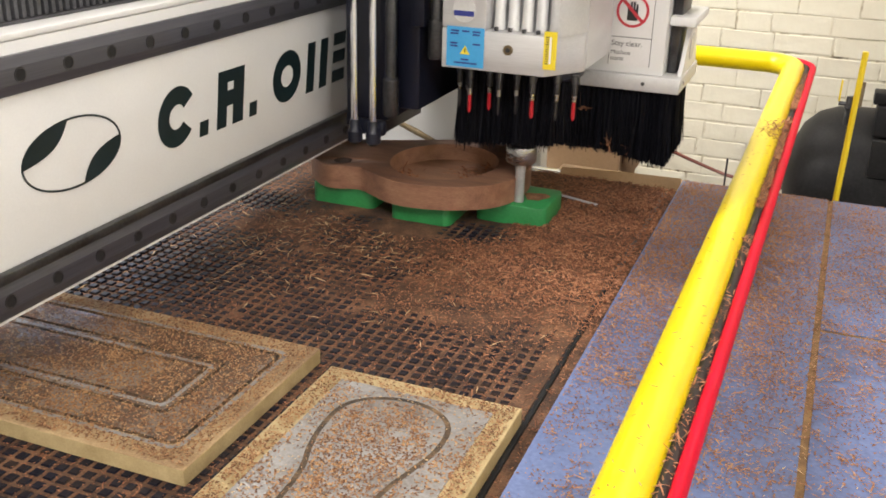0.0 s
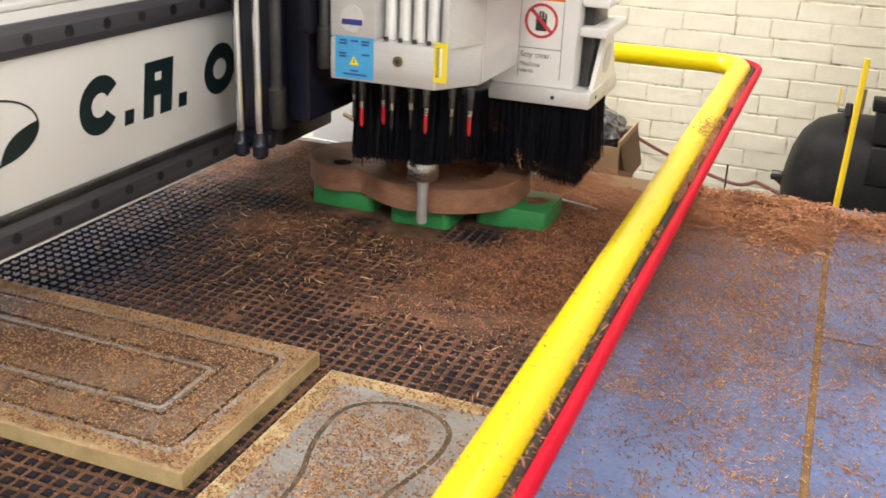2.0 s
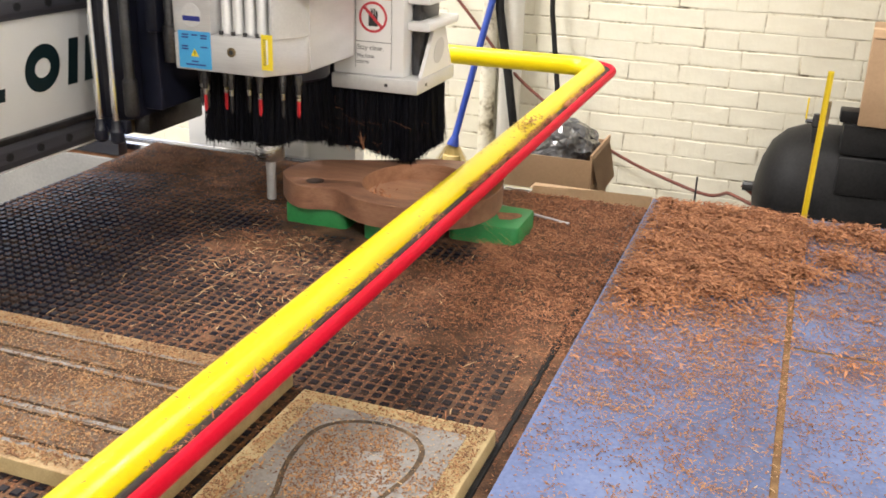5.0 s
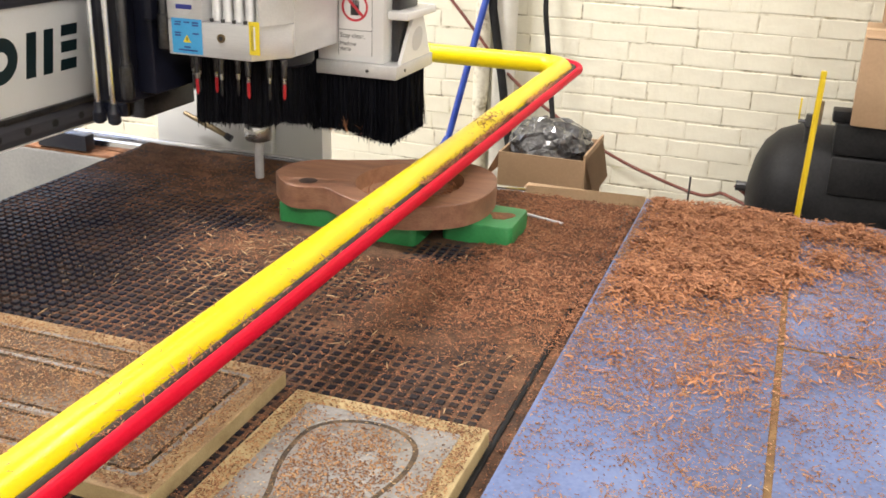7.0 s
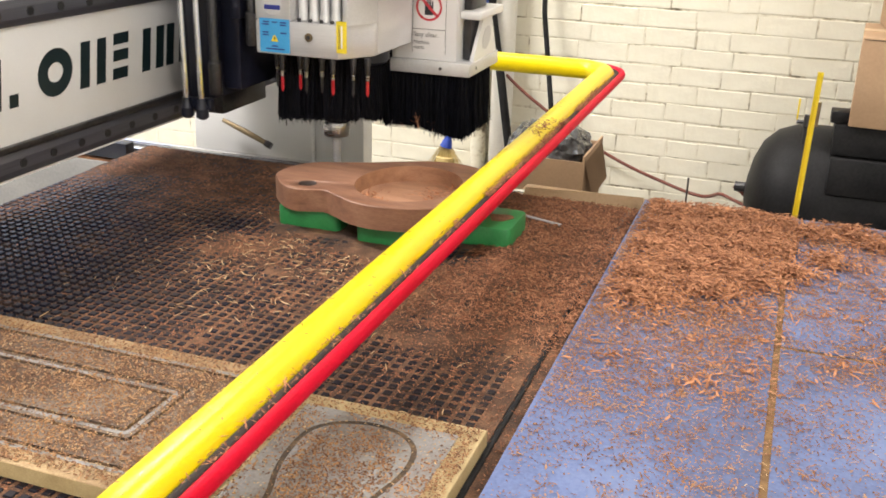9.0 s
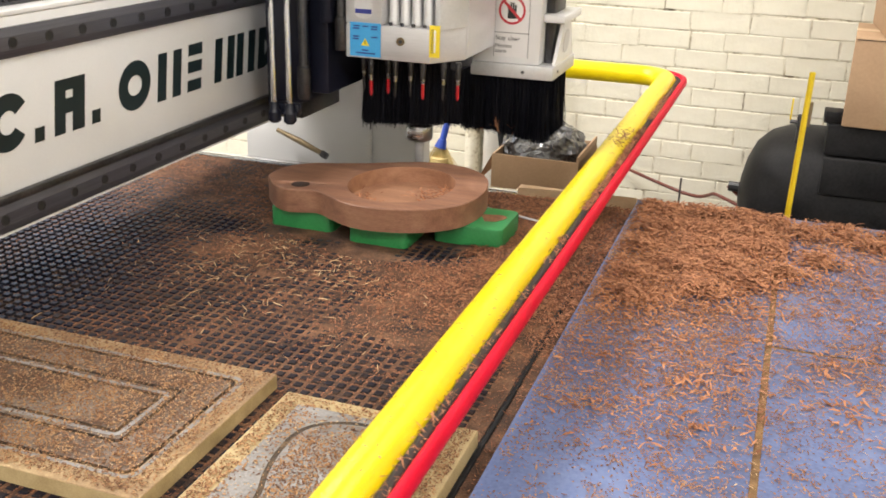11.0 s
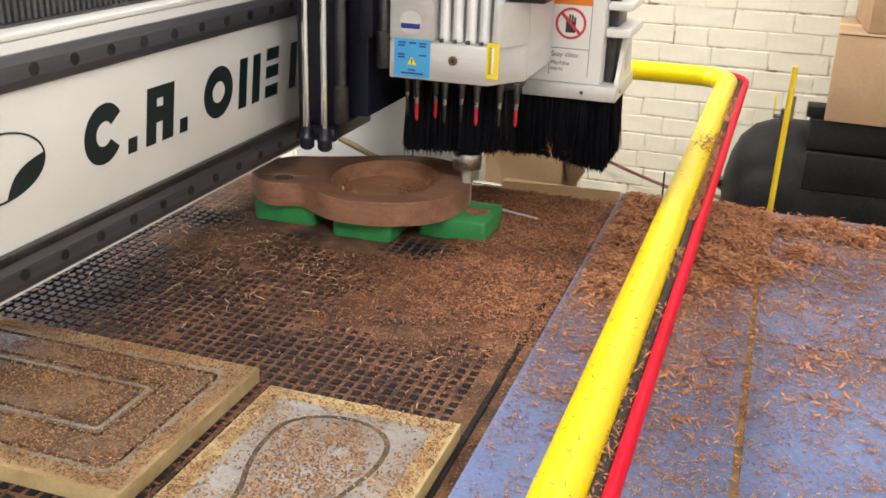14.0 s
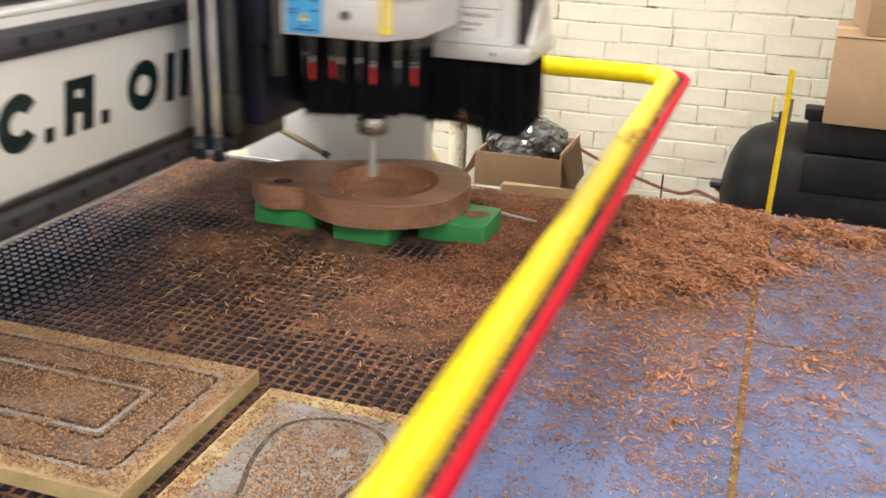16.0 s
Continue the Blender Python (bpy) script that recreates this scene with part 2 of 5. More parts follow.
def part(name, bm, mat, parent, label="", smooth=True):
    base = BASE[parent]
    bmesh.ops.translate(bm, verts=bm.verts, vec=-base)
    o = new(name, finish(bm, name, mat, smooth))
    o.parent = parent
    BASE[o] = base
    if label:
        tagged(o, label)
    return o


def thing(name, bm, mat, label, category, group="", kind="", base=None, smooth=True):
    if base is None:
        xs = [v.co for v in bm.verts]
        base = Vector((sum(v.x for v in xs) / len(xs), sum(v.y for v in xs) / len(xs), min(v.z for v in xs)))
    base = Vector(base)
    bmesh.ops.translate(bm, verts=bm.verts, vec=-base)
    o = new(name, finish(bm, name, mat, smooth))
    o.location = base
    BASE[o] = base
    return tagged(o, label, category, group, kind)


def box(x0, x1, y0, y1, z0, z1, bevel=0.0, bm=None, seg=2):
    bm = bm or bmesh.new()
    r = bmesh.ops.create_cube(bm, size=1, matrix=Matrix.Translation(((x0 + x1) / 2, (y0 + y1) / 2, (z0 + z1) / 2)) @ Matrix.Diagonal((x1 - x0, y1 - y0, z1 - z0, 1)))
    if bevel:
        es = list({e for v in r["verts"] for e in v.link_edges})
        bmesh.ops.bevel(bm, geom=es, offset=bevel, segments=seg, profile=0.5, affect="EDGES")
    return bm


def tube(points, radius, seg=12, bm=None, caps=True):
    """A tube along points; radius may be one number or one for each point."""
    bm = bm or bmesh.new()
    pts = [Vector(p) for p in points]
    rad = radius if isinstance(radius, (list, tuple)) else [radius] * len(pts)
    rings, prev = [], None
    for i, p in enumerate(pts):
        d = (pts[min(i + 1, len(pts) - 1)] - pts[max(i - 1, 0)]).normalized()
        if prev is None:
            a = d.orthogonal().normalized()
        else:
            a = (prev - d * prev.dot(d)).normalized()
        prev = a
        b = d.cross(a)
        rings.append([bm.verts.new(p + rad[i] * (math.cos(k * math.tau / seg) * a + math.sin(k * math.tau / seg) * b)) for k in range(seg)])
    for r0, r1 in zip(rings, rings[1:]):
        for k in range(seg):
            bm.faces.new((r0[k], r0[(k + 1) % seg], r1[(k + 1) % seg], r1[k]))
    if caps:
        bm.faces.new(rings[0][::-1])
        bm.faces.new(rings[-1])
    return bm


def lathe(cx, cy, profile, seg=28, bm=None):
    """Turned about a vertical axis: profile of (radius, z) from bottom to top."""
    bm = bm or bmesh.new()
    rings = []
    for r, z in profile:
        rings.append([bm.verts.new((cx + r * math.cos(k * math.tau / seg), cy + r * math.sin(k * math.tau / seg), z)) for k in range(seg)])
    for r0, r1 in zip(rings, rings[1:]):
        for k in range(seg):
            bm.faces.new((r0[k], r0[(k + 1) % seg], r1[(k + 1) % seg], r1[k]))
    bm.faces.new(rings[0][::-1])
    bm.faces.new(rings[-1])
    return bm


def prism(poly, z0, z1, bevel=0.0, bm=None):
    """An upright prism over a plan polygon."""
    bm = bm or bmesh.new()
    f = bm.faces.new([bm.verts.new((x, y, z0)) for x, y in poly])
    r = bmesh.ops.extrude_face_region(bm, geom=[f])
    vs = [g for g in r["geom"] if isinstance(g, bmesh.types.BMVert)]
    bmesh.ops.translate(bm, verts=vs, vec=(0, 0, z1 - z0))
    if bevel:
        bmesh.ops.bevel(bm, geom=list(bm.edges), offset=bevel, segments=2, profile=0.5, affect="EDGES")
    return bm


def nested(loops, bm=None, fill=True, close_bottom=True):
    """Closed loops of the same count (list of 3D points), each joined to the next; the last one is filled."""
    bm = bm or bmesh.new()
    rings = [[bm.verts.new(p) for p in lp] for lp in loops]
    mats = []
    for i, (r0, r1) in enumerate(zip(rings, rings[1:])):
        n = len(r0)
        for k in range(n):
            f = bm.faces.new((r0[k], r0[(k + 1) % n], r1[(k + 1) % n], r1[k]))
            mats.append((f, i))
    if fill:
        mats.append((bm.faces.new(rings[-1]), len(rings) - 1))
    if close_bottom:
        bm.faces.new(rings[0][::-1])
    return bm, mats


def smooth_loop(ctrl, n):
    """A closed smooth curve through control points, n points along it."""
    k, out = len(ctrl), []
    for i in range(n):
        u = i * k / n
        j, s = int(u), u - int(u)
        p0, p1, p2, p3 = (ctrl[(j + d) % k] for d in (-1, 0, 1, 2))
        out.append(tuple(0.5 * (2 * b + (c - a) * s + (2 * a - 5 * b + 4 * c - d) * s * s + (3 * b - a - 3 * c + d) * s ** 3) for a, b, c, d in zip(p0, p1, p2, p3)))
    return out


def offset_loop(loop, d):
    n, out = len(loop), []
    for i in range(n):
        (x0, y0), (x1, y1) = loop[i - 1], loop[(i + 1) % n]
        tx, ty = x1 - x0, y1 - y0
        l = math.hypot(tx, ty) or 1
        out.append((loop[i][0] - ty / l * d, loop[i][1] + tx / l * d))
    return out


def rounded_rect(x0, x1, y0, y1, r, n=8):
    out = []
    for cx, cy, a in ((x1 - r, y0 + r, -90), (x1 - r, y1 - r, 0), (x0 + r, y1 - r, 90), (x0 + r, y0 + r, 180)):
        for i in range(n):
            t = radians(a + 90 * i / (n - 1))
            out.append((cx + r * math.cos(t), cy + r * math.sin(t)))
    return out


def ring_plate(cx, cz, rx, rz, w, x, thick, seg=40, lean=0.0, arc=(0, 360)):
    """A flat elliptic band on the plane x = const (y across, z up)."""
    bm = bmesh.new()
    a0, a1 = arc
    whole = a1 - a0 >= 360
    n = seg
    rows = []
    for i in range(n if whole else n + 1):
        t = radians(a0 + (a1 - a0) * i / n)
        row = []
        for k in (1.0, 0.0):
            yy, zz = (rx - w * (1 - k)) * math.cos(t), (rz - w * (1 - k)) * math.sin(t)
            for xx in (x, x + thick):
                row.append(bm.verts.new((xx, cx + yy + lean * zz, cz + zz)))
        rows.append(row)
    m = len(rows)
    for i in range(m if whole else m - 1):
        a, b = rows[i], rows[(i + 1) % m]
        for p, q in ((0, 1), (1, 3), (3, 2), (2, 0)):
            bm.faces.new((a[p], a[q], b[q], b[p]))
    if not whole:
        for row in (rows[0], rows[-1]):
            bm.faces.new((row[0], row[1], row[3], row[2]))
    return bm


def text_mesh(s, size):
    c = bpy.data.curves.new("lettering", "FONT")
    c.body, c.size, c.extrude = s, size, 0.0002
    o = bpy.data.objects.new("lettering", c)
    scene.collection.objects.link(o)
    me = bpy.data.meshes.new_from_object(o.evaluated_get(bpy.context.evaluated_depsgraph_get()))
    bpy.data.objects.remove(o)
    bm = bmesh.new()
    bm.from_mesh(me)
    bpy.data.meshes.remove(me)
    return bm

# ---- the room ----
X0, X1, Y0, Y1, ZC = -4.0, 3.2, -2.6, 3.65, 3.4
floor = thing("floor", box(X0, X1, Y0, Y1 + 0.2, -0.1, 0.0), "concrete", "grey concrete workshop floor", "floor", kind="structure")
ceiling = thing("ceiling", box(X0, X1, Y0, Y1 + 0.2, ZC, ZC + 0.1), "ceiling", "white painted ceiling", "ceiling", kind="structure")
wall_back = thing("wall_back", box(X0, X1, Y1 + 0.0005, Y1 + 0.2, 0, ZC), "mortar", "cream painted brick wall", "wall", kind="structure")
thing("wall_left", box(X0 - 0.1, X0, Y0, Y1 + 0.2, 0, ZC), "plaster", "cream painted side wall", "wall", kind="structure")
thing("wall_right", box(X1, X1 + 0.1, Y0, Y1 + 0.2, 0, ZC), "plaster", "cream painted side wall", "wall", kind="structure")
thing("wall_front", box(X0, X1, Y0 - 0.1, Y0, 0, ZC), "plaster", "cream painted wall", "wall", kind="structure")

win = empty("window_1", (-3.30, 3.60, 1.15), "bright daylight window in a white frame", "window", kind="structure")
part("pane", box(-3.85, -2.75, 3.622, 3.628, 1.17, 2.73), "sky_pane", win, "bright frosted pane")
for b in ((-3.90, -3.85, 1.12, 2.78), (-2.75, -2.70, 1.12, 2.78), (-3.85, -2.75, 1.12, 1.17), (-3.85, -2.75, 2.73, 2.78), (-3.32, -3.28, 1.17, 2.73)):
    part("window_frame", box(b[0], b[1], 3.585, 3.640, b[2], b[3], 0.004), "white_paint", win)
for tx, ty, watts in TUBES:
    fx = empty("ceiling_light", (tx, ty, 3.31), "white fluorescent ceiling light with a frosted cover", "ceiling light", group="ceiling lights")
    part("housing", box(tx - 0.62, tx + 0.62, ty - 0.13, ty + 0.13, 3.335, 3.398, 0.006), "white_paint", fx)
    part("diffuser", box(tx - 0.60, tx + 0.60, ty - 0.11, ty + 0.11, 3.312, 3.334, 0.006), "tube", fx, "glowing frosted cover")

# ---- router table ----
BX0, BX1, BY0, BY1 = -1.53, -0.300, 0.45, 2.055
table = empty("router_table", ((BX0 + BX1) / 2, 1.27, 0.0), "black gridded vacuum router table strewn with wood chips", "machine table")
part("table_body", box(BX0, BX1, BY0, BY1, 0.70, BED - 0.006, 0.002), "bed_body", table)
part("base_frame", box(BX0 + 0.08, BX1 - 0.05, BY0 + 0.1, BY1 - 0.08, 0.0, 0.70, 0.01), "bed_body", table, "dark steel base")
part("edge_strip", box(BX1 - 0.003, BX1 + 0.004, BY0, BY1 - 0.50, BED - 0.05, BED + 0.002, 0.002), "hose_black", table, "black rubber gasket strip")
part("edge_ledge", box(BX1 + 0.0042, BX1 + 0.0238, BY0, BY1, BED - 0.05, BED - 0.001), "groove_dust", table, "dust-filled gap beside the table")
part("side_skirt", box(BX0 - 0.30, BX0 - 0.004, BY0, 2.05, 0.66, 0.70, 0.004), "grey_paint", table, "pale grey side tray")


def smooth01(u):
    u = max(0.0, min(1.0, u))
    return u * u * (3 - 2 * u)


def cover(x, y):
    """How thick the chips lie on the router table, 0 to 1."""
    d = 0.43 + 0.27 * smooth01((y - 1.25) / 0.35) + 0.40 * smooth01((x + 0.78) / 0.4) * smooth01((y - 1.05) / 0.35)
    d -= 0.46 * smooth01((-x - 0.93) / 0.2) * (1 - smooth01((y - 1.50 + 0.25 * (x + 1.2)) / 0.35))
    d += 0.25 * noise.noise((x * 6, y * 6, 1.7)) + 0.10 * noise.noise((x * 22, y * 22, 4.1))
    for cx, cy, r in ((-1.02, 1.63, 0.075), (-0.57, 1.63, 0.07)):
        d -= 0.8 * max(0.0, 1 - math.hypot((x - cx) / 1.4, y - cy) / r)
    return max(0.0, min(1.0, d))


def dust_height(x, y):
    d = cover(x, y)
    return BED - 0.0045 + 0.0068 * d + 0.0016 * d * noise.noise((x * 60, y * 60, 0.5)) + 0.0022 * d * noise.noise((x * 25, y * 25, 8.5))


nx, ny = 170, 220
bm = bmesh.new()
grid = [[bm.verts.new((BX0 + 0.004 + (BX1 - BX0 - 0.010) * i / nx, BY0 + 0.004 + (BY1 - BY0 - 0.008) * j / ny, 0)) for j in range(ny + 1)] for i in range(nx + 1)]
for row in grid:
    for v in row:
        v.co.z = dust_height(v.co.x, v.co.y)
for i in range(nx):
    for j in range(ny):
        bm.faces.new((grid[i][j], grid[i + 1][j], grid[i + 1][j + 1], grid[i][j + 1]))
tagged(part("wood_dust", bm, "groove_dust", table, "brown wood dust packed in the grid grooves"), kind="stuff")

# raised islands of the grid
PITCH, ISL = 0.019, 0.0125


def island_arrays(cells):
    vs, fs = [], []
    h, b = ISL / 2, 0.0012
    for x, y in cells:
        o = len(vs)
        z = BED + random.uniform(-0.0003, 0.0003)
        for s, zz in ((h, BED - 0.006), (h, z - b), (h - b, z)):
            vs += [(x - s, y - s, zz), (x + s, y - s, zz), (x + s, y + s, zz), (x - s, y + s, zz)]
        for k in range(4):
            n = (k + 1) % 4
            fs += [(o + k, o + n, o + 4 + n, o + 4 + k), (o + 4 + k, o + 4 + n, o + 8 + n, o + 8 + k)]
        fs.append((o + 8, o + 9, o + 10, o + 11))
    return vs, fs


cells = [(BX0 + 0.012 + PITCH * i, BY0 + 0.012 + PITCH * j) for i in range(int((BX1 - BX0 - 0.016) / PITCH)) for j in range(int((BY1 - BY0 - 0.016) / PITCH))]
near = [c for c in cells if 1.04 < c[1] < 1.34 and -0.62 < c[0] < -0.31][:290]
near_set = set(near)
vs, fs = island_arrays([c for c in cells if c not in near_set])
me = bpy.data.meshes.new("grid_field")
me.from_pydata(vs, [], fs)
me.materials.append(M["black_bed"])
o = new("grid_field", me)
o.parent = table
o.location = -BASE[table]
tagged(o, "raised black squares of the vacuum grid", kind="stuff")
vs, fs = island_arrays([(0.0, 0.0)])
me_tile = bpy.data.meshes.new("grid_tile")
me_tile.from_pydata([(x, y, z - BED) for x, y, z in vs], [], fs)
me_tile.materials.append(M["black_bed"])

# ---- second table with blue mats ----
MZ = BED + 0.010
MX0, MX1, MY0, MY1 = -0.276, 1.15, 0.45, 2.105
side = empty("matted_table", (0.45, 1.27, 0.0), "second table covered in blue rubber mats with wood chips", "machine table")
part("table_body", box(MX0 + 0.004, MX1, MY0, MY1 - 0.003, 0.70, MZ - 0.0018), "seam", side, "tan board under the mats")
part("base_frame", box(MX0 + 0.15, MX1 - 0.08, MY0 + 0.1, MY1 - 0.08, 0.0, 0.70, 0.01), "bed_body", side, "dark steel base")
for x0, x1, y0, y1 in ((MX0, 0.023, MY0, MY1), (0.033, MX1, 1.4545, MY1), (0.033, MX1, MY0, 1.4455)):
    part("mat", box(x0, x1, y0, y1, MZ - 0.0017, MZ + 0.0002, 0.0006), "mat_blue", side, "scuffed blue rubber mat")

# ---- travel rails of the gantry, beyond the table ----
rails = empty("travel_rail", (-1.2, 2.22, 0.0), "pale machine frame carrying bright linear rails", "linear rail")
part("frame", box(-3.2, -0.30, 2.12, 2.34, 0.0, 0.765, 0.006), "dull_grey", rails, "pale frame greyed for the gantry's shade")
for y in (2.185, 2.250):
    part("rail", box(-3.2, -0.32, y - 0.011, y + 0.011, 0.766, 0.798, 0.003), "chrome", rails)
part("tray", box(-3.2, -0.32, 2.125, 2.172, 0.766, 0.772), "dust", rails, "chip-filled channel")

# ---- gantry ----
GX = -0.894


gantry = empty("gantry", (-1.05, 1.3, 0.79), "white gantry beam with dark lettering shapes and steel rails", "router gantry")
part("beam", box(-1.12, GX, 0.33, 2.36, 0.992, 1.30, 0.003), "white_paint", gantry, "white painted beam")
part("top_cover", prism([(GX + 0.001, 0.33), (GX + 0.001, 2.36), (-1.12, 2.36), (-1.12, 0.33)], 1.3005, 1.3085, 0.002), "white_paint", gantry, "white sheet-metal top cover")
part("bellows_tray", box(-1.115, -0.930, 0.33, 2.30, 1.3090, 1.3125), "bellows", gantry)
bm = bmesh.new()
for k in range(150):
    y = 0.34 + 0.0125 * k
    box(-1.10, -0.935, y, y + 0.006, 1.3130, 1.375, 0, bm)
tagged(part("bellows", bm, "bellows", gantry, "ribbed dark grey bellows"), kind="stuff")
for zc, y_first, bore_up in ((1.2625, 1.031, 1), (1.000, 1.129, -1)):
    bm = bmesh.new()
    zz = [(-0.0225, 0.000), (-0.0225, 0.006), (-0.010, 0.010), (0.010, 0.010), (0.0225, 0.006), (0.0225, 0.000)]
    ends = []
    for y in (0.33, 2.35):
        ends.append([bm.verts.new((GX + dx, y, zc + dz)) for dz, dx in zz])
    for k in range(len(zz)):
        n = (k + 1) % len(zz)
        bm.faces.new((ends[0][k], ends[0][n], ends[1][n], ends[1][k]))
    bm.faces.new(ends[0])
    bm.faces.new(ends[1])
    rail = part("linear_rail", bm, "rail", gantry, "dark bolted linear rail", smooth=False)
    y = y_first - 0.08 * 8
    while y < 2.33:
        # a flat dark disc stands in for the shade inside each bolt hole
        bolt = tube([(GX + 0.0092, y, zc), (GX + 0.0106, y, zc)], 0.0072, 14)
        part("bolt", bolt, "bolt", rail, "dark disc for a shaded bolt hole")
        part("bore_rim", ring_plate(y, zc, 0.0090, 0.0090, 0.0016, GX + 0.0098, 0.0012, 16), "dark_steel", rail, "thin steel rim of a bolt bore")
        y += 0.08
part("rail_shelf", prism([(GX, 0.33), (GX, 2.35), (GX + 0.012, 2.35), (GX + 0.012, 0.33)], 1.0235, 1.036, 0.002), "dark_steel", gantry, "dark shelf above the lower rail")
part("lower_lip", box(GX, GX + 0.004, 0.33, 2.35, 0.9725, 0.9770), "white_paint", gantry, "thin white lower lip")
part("underside", box(-1.10, GX - 0.001, 0.33, 2.36, 0.972, 0.9915), "black_plastic", gantry)
# emblem and name, as plain shapes
ex, ez = 0.953, 1.146
emblem = part("emblem_ring", ring_plate(ex, ez, 0.091, 0.046, 0.0028, GX + 0.0005, 0.0007), "ink", gantry, "dark oval outline")
for sgn in (-1, 1):
    bm = bmesh.new()
    lo, hi = [], []
    for i in range(15):
        t = i / 14
        a = radians(93 + 88 * t) if sgn < 0 else radians(-83 + 88 * t)
        oy, oz = 0.090 * math.cos(a), 0.0455 * math.sin(a)
        a0, a1 = (radians(93), radians(181)) if sgn < 0 else (radians(-83), radians(5))
        p0 = (0.090 * math.cos(a0), 0.0455 * math.sin(a0))
        p1 = (0.090 * math.cos(a1), 0.0455 * math.sin(a1))
        bulge = 0.013 * math.sin(math.pi * t)
        cy, cz = p0[0] * (1 - t) + p1[0] * t, p0[1] * (1 - t) + p1[1] * t
        cy, cz = cy - sgn * bulge * 1.0, cz + sgn * bulge * 0.7
        lo.append(bm.verts.new((GX + 0.0010, ex + oy, ez + oz)))
        hi.append(bm.verts.new((GX + 0.0010, ex + cy, ez + cz)))
    for i in range(14):
        vs4 = [lo[i], lo[i + 1], hi[i + 1], hi[i]]
        bm.faces.new(vs4)
    bmesh.ops.remove_doubles(bm, verts=bm.verts, dist=1e-5)
    part("emblem_leaf", bm, "ink", gantry, "dark leaf shape", smooth=False)
LZ0, LZ1, LEAN = 1.099, 1.187, 0.16


def glyph_block(y0, y1, z0, z1, notch=0.0):
    h = (z1 - z0)
    bm = bmesh.new()
    pts = [(y0, z0), (y1, z0), (y1 + LEAN * h, z1), (y0 + LEAN * h, z1)]
    f = bm.faces.new([bm.verts.new((GX + 0.0005, y, z)) for y, z in pts])
    r = bmesh.ops.extrude_face_region(bm, geom=[f])
    bmesh.ops.translate(bm, verts=[g for g in r["geom"] if isinstance(g, bmesh.types.BMVert)], vec=(0.0007, 0, 0))
    return bm


zc, rz = (LZ0 + LZ1) / 2, (LZ1 - LZ0) / 2
part("name_shape", ring_plate(1.170, zc, 0.045, rz, 0.026, GX + 0.0005, 0.0007, 30, LEAN, (35, 325)), "ink", gantry)
part("name_dot", glyph_block(1.222, 1.244, LZ0, LZ0 + 0.023), "ink", gantry)
for y in (1.268, 1.312):
    part("name_bar", glyph_block(y, y + 0.026 + (0.004 if y > 1.3 else 0), LZ0, LZ1), "ink", gantry)
part("name_crossbar", glyph_block(1.291 + LEAN * 0.036, 1.313 + LEAN * 0.036, LZ1 - 0.056, LZ1 - 0.032), "ink", gantry)
part("name_crossbar", glyph_block(1.291 + LEAN * 0.069, 1.313 + LEAN * 0.069, LZ1 - 0.019, LZ1), "ink", gantry)
part("name_dot", glyph_block(1.362, 1.384, LZ0, LZ0 + 0.023), "ink", gantry)
part("name_shape", ring_plate(1.488, zc, 0.047, rz, 0.026, GX + 0.0005, 0.0007, 36, LEAN), "ink", gantry)
for y in (1.554, 1.603, 1.752, 1.800, 1.838, 1.886, 1.930):
    part("name_bar", glyph_block(y - 0.002, y + 0.025, LZ0, LZ1), "ink", gantry)
for z in (LZ0, LZ0 + 0.036, LZ1 - 0.019):
    part("name_crossbar", glyph_block(1.652 + LEAN * (z - LZ0), 1.700 + LEAN * (z - LZ0), z, z + 0.022), "ink", gantry)
part("name_shape", ring_plate(1.955, zc, 0.045, rz, 0.026, GX + 0.0005, 0.0007, 30, LEAN, (-90, 90)), "ink", gantry)
# far leg and its fittings
leg = part("leg", box(-1.222, -0.84, 2.42, 2.50, 0.60, 1.40, 0.006), "white_paint", gantry, "white gantry leg plate")
part("leg_flange", box(-0.8395, -0.69, 2.44, 2.50, 0.60, 1.40, 0.004), "white_paint", gantry, "white leg flange")
part("bearing_block", box(-1.400, -1.240, 2.122, 2.160, 0.767, 0.812, 0.004), "black_plastic", gantry, "black rail carriage")
part("leg_top", box(-1.12, -0.90, 2.36, 2.42, 1.0, 1.30, 0.004), "white_paint", gantry)
bm = tube([(-1.105, 2.39, 0.835), (-1.03, 2.385, 0.810), (-0.962, 2.38, 0.785)], [0.006, 0.009, 0.007], 10)
lever = part("lever", bm, "brass", gantry, "tarnished brass lever")
part("lever_knob", tube([(-0.965, 2.38, 0.786), (-0.947, 2.38, 0.778)], 0.010, 12), "dark_steel", lever)

# yellow bumper with red safety edge round the gantry
PX, PY, PZ, PR = -0.1050, 2.860, 0.9945, 0.0279
bumper = empty("bumper_rail", (PX, 1.2, 0.0), "glossy yellow bumper pipe with a red safety edge", "safety bumper")


def pipe_x(y):
    return PX + 0.0121 * (y - 2.62)


def pipe_z(y):
    return PZ + 0.0186 * (y - 2.76)


def bend(dx, dy, dz, r, n=10, x_end=-0.98, y_start=0.10):
    # one straight run that climbs a little, a corner, and the cross run to the gantry leg
    y1 = PY + dy - r
    pts = [(pipe_x(y) + dx, y, pipe_z(y) + dz) for y in (y_start + (y1 - y_start) * i / 24 for i in range(25))]
    x, y, z = pipe_x(y1) + dx, PY + dy, pipe_z(y1) + dz
    pts += [(x - r + r * math.cos(radians(90 * i / n)), y - r + r * math.sin(radians(90 * i / n)), z) for i in range(1, n + 1)]
    pts += [(x - r + (x_end - x + r) * i / 8, y, z) for i in range(1, 9)]
    return pts


